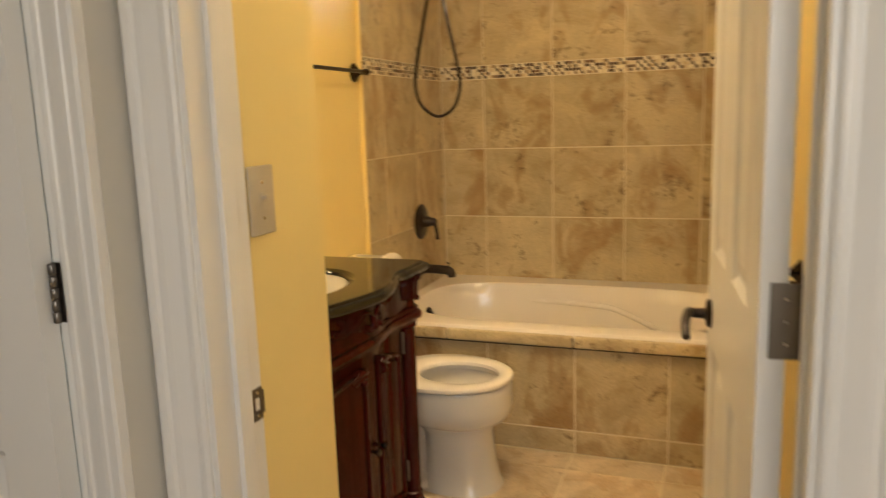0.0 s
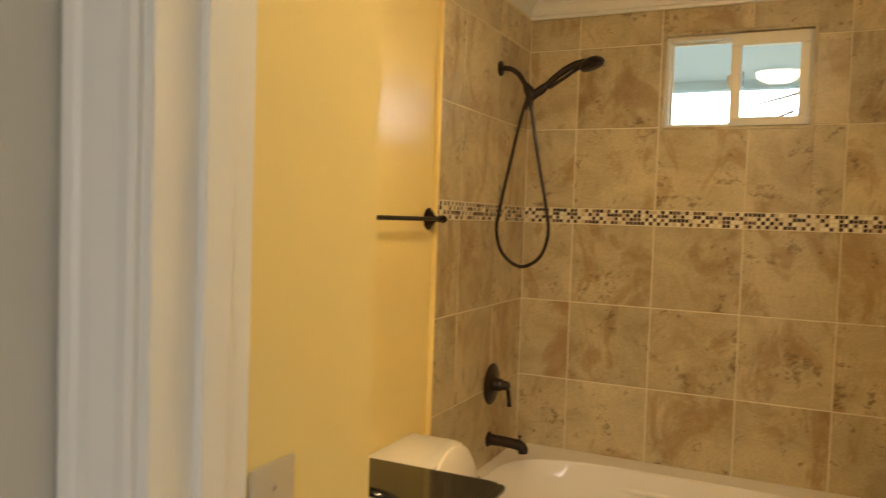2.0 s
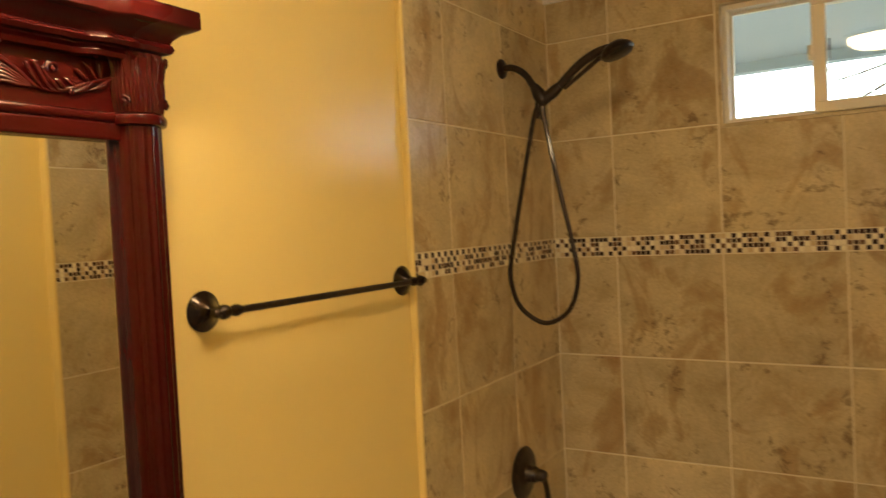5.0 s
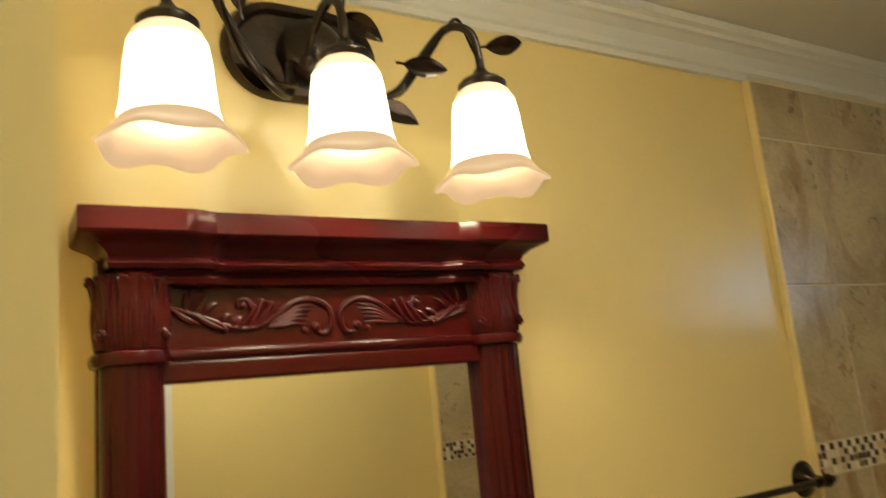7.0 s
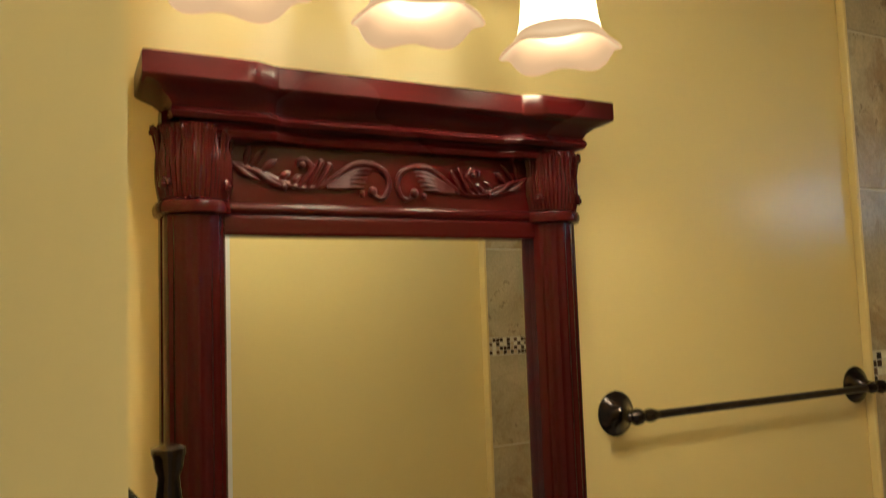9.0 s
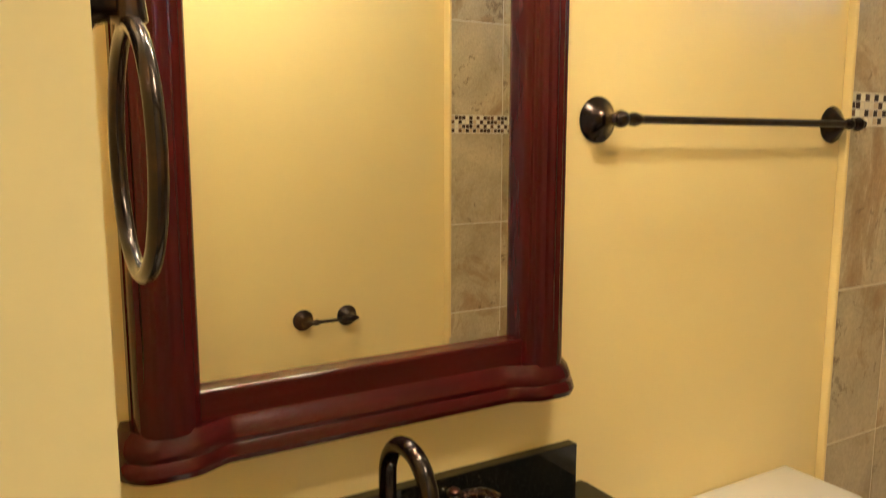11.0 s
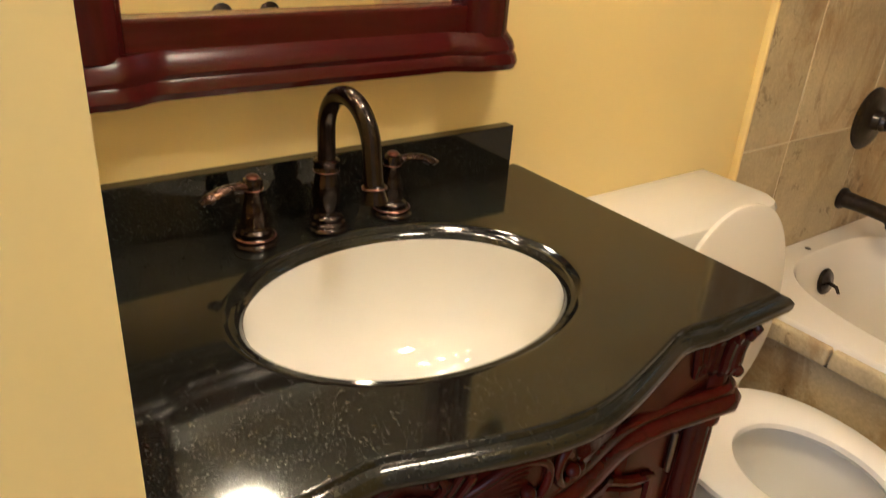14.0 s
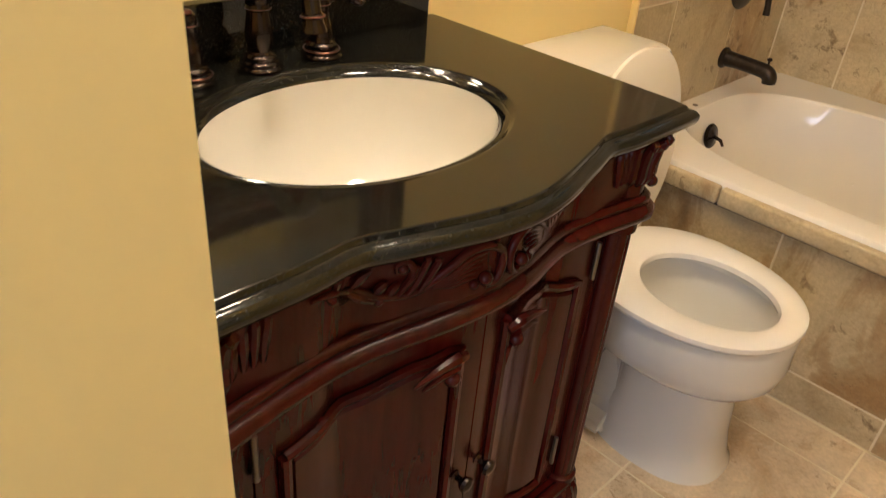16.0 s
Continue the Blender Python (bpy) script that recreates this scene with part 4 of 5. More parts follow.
# frieze carving, mirrored on the middle
for sg in (-1, 1):
    bm = bmesh.new()

    def q(pts, lift=0.002):
        return smooth_path([(XW + 0.055 + lift * 1.8, MC + sg * u * 1.04, 1.788 + v * 0.88) for u, v in pts], 6)
    leaf_scroll(bm, q, 1.0)
    mp("carved_scroll", bm, "carved leaf scroll", True, cherry_satin)

# ---- vanity light ----
light = thing("vanity_light", "bronze leaf wall light with three lit glass shades", "wall light", at=(XW, 1.731, 2.245))


def lp(name, bm, material, label="", parent=None, smooth=True):
    bmesh.ops.translate(bm, verts=bm.verts, vec=(-XW, -1.725, -2.225))
    return part(name, bm, material, parent or light, label, smooth)


def stadium(y, z, w, h, x, n=14):
    r = h / 2
    out = []
    for s in (1, -1):
        for i in range(n + 1):
            a = -math.pi / 2 + math.pi * i / n
            out.append((x, y + s * (w / 2 - r + r * math.cos(a)), z + s * r * math.sin(a)))
    return out


bm = bmesh.new()
loft(bm, [stadium(1.725, 2.225, w, h, XW + x) for w, h, x in ((0.250, 0.158, 0.001), (0.250, 0.158, 0.010), (0.238, 0.146, 0.019), (0.214, 0.122, 0.021), (0.204, 0.112, 0.013), (0.05, 0.03, 0.013))])
lp("backplate", bm, bronze_matt)
lp("canopy", lathe(bmesh.new(), [(0.050, 0), (0.052, 0.012), (0.046, 0.026), (0.030, 0.036), (0.012, 0.040)], 28, Matrix.Translation((XW + 0.014, 1.735, 2.225)) @ pose(0, 0, 0, 0, 90, 0)), bronze_matt)
LX = -1.130
caps = ((1.488, 2.141), (1.708, 2.134), (1.920, 2.124))
for k, (yc, zc) in enumerate(caps):
    top = zc + 0.070
    y0 = 1.715 + (-0.025, 0.0, 0.03)[k]
    dy = yc - y0
    if k == 1:
        pts = [(XW + 0.04, y0, 2.19), (XW + 0.10, yc - 0.012, 2.17), (LX - 0.085, yc - 0.010, top - 0.01), (LX - 0.05, yc - 0.004, top + 0.025), (LX - 0.015, yc, top + 0.015), (LX, yc, top - 0.02), (LX, yc, zc + 0.015)]
    else:
        pts = [(XW + 0.04, y0, 2.19), (XW + 0.085, y0 + 0.10 * dy, 2.120), (XW + 0.14, y0 + 0.36 * dy, 2.118), (LX - 0.05, y0 + 0.60 * dy, top - 0.022), (LX - 0.018, y0 + 0.78 * dy, top + 0.018), (LX, y0 + 0.94 * dy, top + 0.008), (LX, yc, top - 0.03), (LX, yc, zc + 0.012)]
    lp("arm", tube(bmesh.new(), smooth_path(pts, 7), 0.0062, 10), bronze_matt)
    path = smooth_path(pts, 10)
    bm = bmesh.new()
    vine = []
    for i, p in enumerate(path[6:-14]):
        a = i * 0.22
        vine.append(p + Vector((0.012 * math.cos(a), 0.006 * math.sin(a) + 0.004, 0.014 * math.sin(a))))
    tube(bm, vine, [0.0028, 0.0032, 0.002], 6)
    lp("vine", bm, bronze)
    cap = lp("cap", lathe(bmesh.new(), [(0.0325, zc - 0.012), (0.0350, zc - 0.008), (0.0352, zc - 0.002), (0.031, zc + 0.001), (0.029, zc + 0.004), (0.020, zc + 0.008), (0.012, zc + 0.015), (0.008, zc + 0.022)], 28, Matrix.Translation((LX, yc, 0))), bronze_matt, "bronze shade cap")
    bm = bmesh.new()
    body = [(0.030, zc - 0.009), (0.0385, zc - 0.017), (0.0445, zc - 0.030), (0.0480, zc - 0.052), (0.0505, zc - 0.080), (0.0530, zc - 0.106), (0.0570, zc - 0.124)]
    lathe(bm, body[2:], 48, Matrix.Translation((LX, yc, 0)), False, False)
    lp("shade", bm, shade_mat, "lit cream frosted glass")
    lp("shade_neck", lathe(bmesh.new(), body[:3], 48, Matrix.Translation((LX, yc, 0)), False, False), neck_mat, "amber-tinted glass neck")
    rings = []
    for r, z, w in ((0.0568, zc - 0.1235, 0.0), (0.0625, zc - 0.133, 0.25), (0.069, zc - 0.141, 0.7), (0.0785, zc - 0.149, 1.0), (0.0800, zc - 0.1520, 1.0), (0.0780, zc - 0.1535, 1.0), (0.067, zc - 0.145, 0.7), (0.060, zc - 0.137, 0.25), (0.0545, zc - 0.126, 0.0), (0.0508, zc - 0.108, 0.0), (0.0484, zc - 0.085, 0.0)):
        ring = []
        for i in range(96):
            a = 2 * math.pi * i / 96
            wave = w * math.cos(5 * a + 1.7 * k)
            ring.append((LX + r * (1 + 0.045 * wave) * math.cos(a), yc + r * (1 + 0.045 * wave) * math.sin(a), z - 0.0048 * wave))
        rings.append(ring)
    lp("shade_rim", loft(bmesh.new(), rings, False, False), rim_mat, "flared wavy amber glass rim")
    lp("bulb", lathe(bmesh.new(), [(0.010, zc - 0.03), (0.020, zc - 0.045), (0.026, zc - 0.065), (0.022, zc - 0.085), (0.008, zc - 0.095)], 20, Matrix.Translation((LX, yc, 0))), bulb_mat, "glowing bulb")
    pd = bpy.data.lights.new("bulb_light", "POINT")
    pd.energy, pd.color, pd.shadow_soft_size = BULB_WATTS, (1.0, 0.78, 0.48), 0.028
    new("bulb_light", pd).location = (LX, yc - 0.0 + 0.006, zc - 0.078)


def leaf(at, way, nrm, length, width):
    at, way, nrm = Vector(at), Vector(way).normalized(), Vector(nrm)
    side = way.cross(nrm).normalized()
    nrm = side.cross(way).normalized()
    bm = bmesh.new()
    rings = []
    for i in range(13):
        t = i / 12
        w = width / 2 * math.sin(math.pi * min(1, t * 0.97 + 0.02)) ** 0.8 * (1.15 - 0.45 * t)
        c = at + way * length * t + nrm * (0.10 * length * math.sin(t * 2.6))
        row = [c - side * w + nrm * w * 0.35, c - side * w * 0.5 + nrm * w * 0.08, c, c + side * w * 0.5 + nrm * w * 0.08, c + side * w + nrm * w * 0.35]
        rings.append(row + [p - nrm * 0.0016 for p in row[::-1]])
    loft(bm, rings)
    tube(bm, [at - way * 0.012, at + way * length * 0.5 + nrm * 0.004, at + way * length * 0.95], [0.002, 0.0018, 0.0006], 6)
    return lp("leaf", bm, bronze, "embossed bronze leaf")


for at, way in (((LX + 0.004, 1.932, 2.182), (0.05, 1, 0.25)), ((LX - 0.03, 1.812, 2.152), (0.2, 1, -0.10)), ((XW + 0.14, 1.782, 2.100), (0.4, 0.8, -0.6)),
                ((LX - 0.02, 1.720, 2.205), (0.2, 0.75, -0.6)), ((LX, 1.480, 2.192), (0.0, -1, 0.10)), ((LX - 0.04, 1.585, 2.195), (0.1, -0.25, 1)), ((XW + 0.11, 1.645, 2.118), (0.2, -1, 0.35))):
    leaf(at, way, (1, 0.1, -0.55), 0.064, 0.031)

# ---- ceiling light ----
dome = thing("ceiling_light", "lit round frosted glass ceiling light", "ceiling light", at=(-0.36, 1.95, CEIL))
part("base", lathe(bmesh.new(), [(0.135, -0.022), (0.140, -0.018), (0.140, -0.001)], 40), bronze_matt, dome, "", True)
part("dome", lathe(bmesh.new(), [(0.02, -0.085), (0.06, -0.080), (0.095, -0.066), (0.118, -0.046), (0.128, -0.023)], 40), dome_mat, dome, "lit frosted glass dome", True)

# ---- towel bar, towel ring, paper holder ----
POST = [(0.036, 0), (0.037, 0.003), (0.033, 0.007), (0.028, 0.009), (0.022, 0.016), (0.012, 0.024), (0.009, 0.034), (0.0095, 0.044)]


def bar_holder(name, label, category, a, b, n, bar_r, knob):
    """Two round posts on a wall with normal n and a bar between their ends."""
    a, b, n = Vector(a), Vector(b), Vector(n)
    t = thing(name, label, category, at=tuple(a))
    turn = n.to_track_quat("Z", "Y").to_matrix().to_4x4()
    d = (b - a).normalized()
    for p, s in ((a, -1), (b, 1)):
        part("post", lathe(bmesh.new(), POST, 28, Matrix.Translation(p - a) @ turn), bronze, t, "", True)
        e = p - a + n * 0.054
        bm = bmesh.new()
        m = Matrix.Translation(e) @ (d * s * -1).to_track_quat("Z", "Y").to_matrix().to_4x4()
        lathe(bm, [(0.005, -0.022 if knob else -0.014), (0.0085, -0.018 if knob else -0.012), (0.0065, -0.012), (0.0125, -0.006), (0.0135, 0.0), (0.0125, 0.006), (0.008, 0.014), (0.0105, 0.022), (0.0110, 0.030), (0.008, 0.040), (bar_r, 0.044)], 20, m)
        part("finial", bm, bronze, t, "", True)
    part("bar", tube(bmesh.new(), [n * 0.054, (b - a) + n * 0.054], bar_r, 14), bronze_matt, t, "", True)
    return t


bar_holder("towel_bar", "oil rubbed bronze towel bar with round posts", "towel bar", (XW, 2.150, 1.471), (XW, 2.770, 1.471), (1, 0, 0), 0.0068, True)
bar_holder("paper_holder", "oil rubbed bronze paper holder on the wall", "paper holder", (XE, 2.195, 0.828), (XE, 2.358, 0.828), (-1, 0, 0), 0.006, True)

ring = thing("towel_ring", "oil rubbed bronze towel ring on the side wall", "towel ring", at=(-0.90, 1.354, 1.515))
part("post", lathe(bmesh.new(), POST[:-1], 26, pose(0, 0, 0, -90, 0, 0)), bronze, ring, "", True)
part("finial", lathe(bmesh.new(), [(0.006, -0.014), (0.012, -0.010), (0.010, 0.006), (0.009, 0.012), (0.0075, 0.026), (0.010, 0.032), (0.0105, 0.038), (0.012, 0.042), (0.012, 0.046), (0.006, 0.0485)], 22, Matrix.Translation((0, 0.041, 0.002))), bronze, ring, "copper-topped finial", True)
bm = bmesh.new()
tube(bm, [(0.075 * math.sin(2 * math.pi * i / 48), 0.041, -0.086 + 0.075 * math.cos(2 * math.pi * i / 48)) for i in range(49)], 0.0055, 12, 1.0, (0, 1, 0), False)
part("ring", bm, bronze, ring, "", True)

# ---- switch plate ----
sw = thing("switch_plate", "light almond toggle switch plate on yellow wall", "switch", at=(-0.703, 1.150, 1.160))
bm = bmesh.new()
box(bm, 0.0003, 0.0055, -0.036, 0.036, -0.0575, 0.0575, 0.003)
part("plate", bm, plate_mat, sw, "", True)
bm = bmesh.new()
box(bm, 0.0045, 0.0065, -0.006, 0.006, -0.0125, 0.0125, 0.001)
box(bm, 0.0, 0.013, -0.0035, 0.0035, -0.0035, 0.0035, 0.0012, 2, Matrix.Translation((0.004, 0, 0.002)) @ pose(0, 0, 0, 0, -22, 0))
part("toggle", bm, plate_mat, sw, "", True)
for z in (-0.03, 0.03):
    part("screw", lathe(bmesh.new(), [(0.0033, 0.0052), (0.0028, 0.0066), (0.001, 0.0068)], 12, Matrix.Translation((0, 0, z)) @ pose(0, 0, 0, 0, 90, 0)), chrome, sw)

# ---- toilet ----
TY = 2.466
toilet = thing("toilet", "white two-piece toilet with raised lid and seat down", "toilet", at=(-1.006, TY, 0))


def egg(cx, lx, ly, n=56, back=0.72, sq=2.15):
    """Plan outline: rounder at the front (+x), blunter at the back."""
    out = []
    for i in range(n):
        a = 2 * math.pi * i / n
        c, s = math.cos(a), math.sin(a)
        x = math.copysign(abs(c) ** (2 / sq), c) * (lx if c > 0 else lx * back)
        y = math.copysign(abs(s) ** (2 / sq), s) * ly
        out.append((cx + x, y))
    return out


def tp_(name, bm, material, label="", parent=None, smooth=True):
    return part(name, bm, material, parent or toilet, label, smooth)


# local frame: x from -0.33 (wall) to +0.38 (front)
def ringz(cx, lx, ly, z, back=0.72, sq=2.15):
    return [(x, y, z) for x, y in egg(cx, lx, ly, 56, back, sq)]


bm = bmesh.new()
loft(bm, [ringz(0.172, 0.158, 0.124, 0.0, 1.0, 2.4), ringz(0.172, 0.156, 0.122, 0.008, 1.0, 2.4), ringz(0.172, 0.146, 0.110, 0.03, 0.95, 2.3), ringz(0.172, 0.134, 0.100, 0.10, 0.9, 2.2), ringz(0.170, 0.128, 0.097, 0.20, 0.95), ringz(0.160, 0.142, 0.110, 0.232, 1.05), ringz(0.147, 0.200, 0.150, 0.253, 1.0), ringz(0.138, 0.225, 0.173, 0.277, 0.95), ringz(0.135, 0.234, 0.184, 0.307, 0.9), ringz(0.135, 0.231, 0.183, 0.345, 0.9), ringz(0.135, 0.232, 0.184, 0.375, 0.9), ringz(0.135, 0.228, 0.180, 0.386, 0.9),
          ringz(0.165, 0.160, 0.130, 0.386, 0.95, 2.05), ringz(0.165, 0.168, 0.138, 0.37, 0.95, 2.05), ringz(0.16, 0.156, 0.126, 0.32, 0.95, 2.05), ringz(0.15, 0.125, 0.098, 0.27, 0.95, 2.05), ringz(0.14, 0.085, 0.068, 0.225, 0.95, 2.05), ringz(0.14, 0.05, 0.045, 0.205, 0.95, 2.05)], True, True)
tp_("bowl", bm, porcelain)
bm = bmesh.new()
loft(bm, [[(x, y, z) for x, y in ((-0.27, -w), (-0.06, -w), (xf, -w), (xf, w), (-0.06, w), (-0.27, w))] for w, z, xf in ((0.128, 0.0, 0.09), (0.124, 0.022, 0.09), (0.075, 0.05, 0.09), (0.055, 0.10, 0.09), (0.055, 0.19, 0.06), (0.10, 0.28, -0.01), (0.13, 0.36, -0.03), (0.13, 0.385, -0.03))])
bmesh.ops.bevel(bm, geom=list(bm.edges), offset=0.012, segments=3, affect="EDGES")
tp_("trapway", bm, porcelain)
bm = bmesh.new()
for s in (-1, 1):
    tube(bm, smooth_path([(0.03, s * 0.060, 0.20), (-0.03, s * 0.064, 0.215), (-0.05, s * 0.062, 0.14), (-0.02, s * 0.060, 0.075), (-0.12, s * 0.058, 0.06), (-0.17, s * 0.056, 0.16), (-0.23, s * 0.055, 0.22)], 6), 0.036, 14)
tp_("trap_bulge", bm, porcelain)
seat = bmesh.new()
loft(seat, [ringz(0.130, 0.236, 0.186, 0.390, 0.86), ringz(0.130, 0.240, 0.190, 0.396, 0.86), ringz(0.130, 0.239, 0.189, 0.405, 0.86), ringz(0.130, 0.230, 0.180, 0.411, 0.86), ringz(0.176, 0.154, 0.126, 0.411, 0.95, 2.05), ringz(0.176, 0.145, 0.117, 0.405, 0.95, 2.05), ringz(0.176, 0.143, 0.115, 0.394, 0.95, 2.05), ringz(0.176, 0.149, 0.121, 0.388, 0.95, 2.05)], False, False)
tp_("seat", seat, seat_mat, "white seat ring")
bm = bmesh.new()
lid = [(x - 0.13 + 0.18, y) for x, y in egg(0.13, 0.225, 0.180, 56, 0.86)]
lm = pose(-0.040, 0, 0.405, 0, -93, 0)
loft(bm, [[lm @ Vector((x * k * 1.035 + (1 - k) * 0.19, y * k, h)) for x, y in lid] for k, h in ((0.96, 0.0), (1.0, 0.004), (1.0, 0.012), (0.95, 0.017))])
tp_("lid", bm, seat_mat, "raised white lid")
bm = bmesh.new()
for y in (-0.07, 0.07):
    box(bm, -0.085, -0.05, y - 0.02, y + 0.02, 0.387, 0.416, 0.006)
tube(bm, [(-0.066, -0.075, 0.412), (-0.066, 0.075, 0.412)], 0.009, 10)
tp_("hinge", bm, seat_mat)


def tank_ring(w, d0, d1, z, bow=0.02, r=0.035):
    pts = [(d0, -w)]
    n = 20
    for i in range(n + 1):
        t = -1 + 2 * i / n
        pts.append((d1 + bow * (1 - t * t) - r * max(0, (abs(t) - 0.82) / 0.18) ** 2.2, w * t))
    pts.append((d0, w))
    return [(x, y, z) for x, y in pts]


bm = bmesh.new()
loft(bm, [tank_ring(0.185, -0.325, -0.155, 0.39), tank_ring(0.195, -0.325, -0.145, 0.42), tank_ring(0.215, -0.325, -0.135, 0.728)])
tp_("tank", bm, porcelain)
bm = bmesh.new()
loft(bm, [tank_ring(0.222, -0.320, -0.128, 0.730), tank_ring(0.229, -0.320, -0.121, 0.735), tank_ring(0.230, -0.320, -0.120, 0.759), tank_ring(0.225, -0.318, -0.125, 0.771), tank_ring(0.205, -0.306, -0.142, 0.776)])
tp_("tank_lid", bm, porcelain)
bm = bmesh.new()
lathe(bm, [(0.013, 0), (0.013, 0.008), (0.008, 0.012)], 16, pose(-0.122, -0.16, 0.69, 0, 90, 0))
tube(bm, [(-0.108, -0.16, 0.69), (-0.104, -0.13, 0.688), (-0.104, -0.09, 0.683)], [0.006, 0.006, 0.007], 10)
tp_("flush_lever", bm, chrome, "chrome flush lever")

for y in (-0.098, 0.098):
    tp_("bolt_cap", lathe(bmesh.new(), [(0.014, 0.018), (0.013, 0.026), (0.008, 0.032), (0.002, 0.034)], 16, Matrix.Translation((-0.02, y, 0.0))), porcelain)

# ---- bathtub ----
TX0, TX1, TF, TB, RIM = TW + 0.002, TE - 0.002, 2.784, 3.698, 0.486
tub = thing("bathtub", "almond white acrylic alcove bathtub with jets", "bathtub", at=(-0.55, 3.23, 0.0))


def tubp(name, bm, material, label="", parent=None, smooth=True):
    bmesh.ops.translate(bm, verts=bm.verts, vec=(0.55, -3.23, 0))
    return part(name, bm, material, parent or tub, label, smooth)


def rrect(x0, x1, y0, y1, r, z, n=80, p=3.4):
    """Super-ellipse with n points."""
    cx, cy, a, b = (x0 + x1) / 2, (y0 + y1) / 2, (x1 - x0) / 2, (y1 - y0) / 2
    out = []
    for i in range(n):
        t = 2 * math.pi * (i + 0.5) / n
        c, s = math.cos(t), math.sin(t)
        out.append((cx + a * math.copysign(abs(c) ** (2 / p), c), cy + b * math.copysign(abs(s) ** (2 / p), s), z))
    return out


def edge_rect(x0, x1, y0, y1, z, n=80):
    """Rectangle sampled along the same angles as the super-ellipse."""
    cx, cy, a, b = (x0 + x1) / 2, (y0 + y1) / 2, (x1 - x0) / 2, (y1 - y0) / 2
    out = []
    for i in range(n):
        t = 2 * math.pi * (i + 0.5) / n
        c, s = math.cos(t), math.sin(t)
        k = 1 / max(abs(c), abs(s))
        out.append((cx + a * c * k, cy + b * s * k, z))
    return out


bm = bmesh.new()
loft(bm, [edge_rect(TX0, TX1, TF + 0.03, TB, 0.425), edge_rect(TX0, TX1, TF + 0.004, TB, 0.450), edge_rect(TX0, TX1, TF, TB, 0.460), edge_rect(TX0, TX1, TF, TB, 0.474), edge_rect(TX0, TX1, TF + 0.006, TB, 0.483), edge_rect(TX0, TX1, TF + 0.016, TB, RIM),
          rrect(-1.255, 0.115, 2.865, 3.575, 0.2, RIM), rrect(-1.250, 0.108, 2.872, 3.568, 0.2, RIM - 0.006), rrect(-1.238, 0.08, 2.888, 3.555, 0.2, 0.415), rrect(-1.215, 0.02, 2.905, 3.535, 0.2, 0.30), rrect(-1.18, -0.08, 2.93, 3.50, 0.2, 0.18), rrect(-1.10, -0.25, 2.99, 3.44, 0.2, 0.115), rrect(-0.9, -0.5, 3.1, 3.3, 0.2, 0.108)], False, True)
tubp("shell", bm, tub_mat)
bm = bmesh.new()
tube(bm, smooth_path([(-0.98, 3.562, 0.398), (-0.75, 3.560, 0.402), (-0.52, 3.556, 0.396), (-0.40, 3.548, 0.375), (-0.22, 3.518, 0.30), (-0.05, 3.47, 0.23)], 6), [0.010, 0.014, 0.015, 0.014, 0.012, 0.006], 12)
tubp("armrest", bm, tub_mat)
ov = tubp("overflow_plate", lathe(bmesh.new(), [(0.036, 0), (0.037, 0.004), (0.032, 0.010), (0.012, 0.014), (0.008, 0.016)], 26, Matrix.Translation((-1.232, 3.225, 0.393)) @ pose(0, 0, 0, 0, 78, 0)), bronze, "dark bronze overflow plate")
bm = bmesh.new()
tube(bm, [(-1.218, 3.225, 0.395), (-1.195, 3.222, 0.392), (-1.182, 3.216, 0.380)], [0.005, 0.005, 0.004], 10)
tubp("overflow_lever", bm, bronze)
for x, y, z in ((-0.52, 2.905, 0.285), (-0.85, 2.908, 0.27), (-0.52, 3.53, 0.27), (-0.9, 3.528, 0.27)):
    s = 1 if y < 3.2 else -1
    tubp("jet", lathe(bmesh.new(), [(0.026, 0), (0.027, 0.004), (0.018, 0.007), (0.016, 0.003), (0.007, 0.003), (0.006, 0.007), (0.002, 0.008)], 22, Matrix.Translation((x, y, z)) @ pose(0, 0, 0, -82 * s, 0, 0)), chrome, "chrome whirlpool jet")
tubp("drill_plug", lathe(bmesh.new(), [(0.008, 0), (0.008, 0.002), (0.004, 0.003)], 14, Matrix.Translation((-1.275, 3.17, RIM))), steel)
apron = setting("apron", boxes((TX0, TX1, 2.7918, 2.815, 0, 0.424)), grout_mat, "travertine tiled tub apron", "tub apron")
for a, b in zip((TX0, -0.979, -0.479, 0.02), (-0.981, -0.481, 0.018, TX1)):
    part("ledge_tile", box(bmesh.new(), a + 0.001, b - 0.001, 2.764, 2.80, 0.4285, 0.472, 0.006, 3), tile_mat, apron, "rounded travertine ledge tile", True)
part("caulk", boxes((TX0, TX1, 2.7865, 2.797, 0.4185, 0.4283)), dark_gap, apron, "dark open caulk joint")

# ---- shower ----
SYC = 3.340
shower = thing("hand_shower", "oil rubbed bronze hand shower with long looped hose", "shower", at=(TW, SYC, 2.075))


def sp(name, bm, material=None, label="", smooth=True):
    bmesh.ops.translate(bm, verts=bm.verts, vec=(-TW, -SYC, -2.075))
    return part(name, bm, material or bronze_matt, shower, label, smooth)


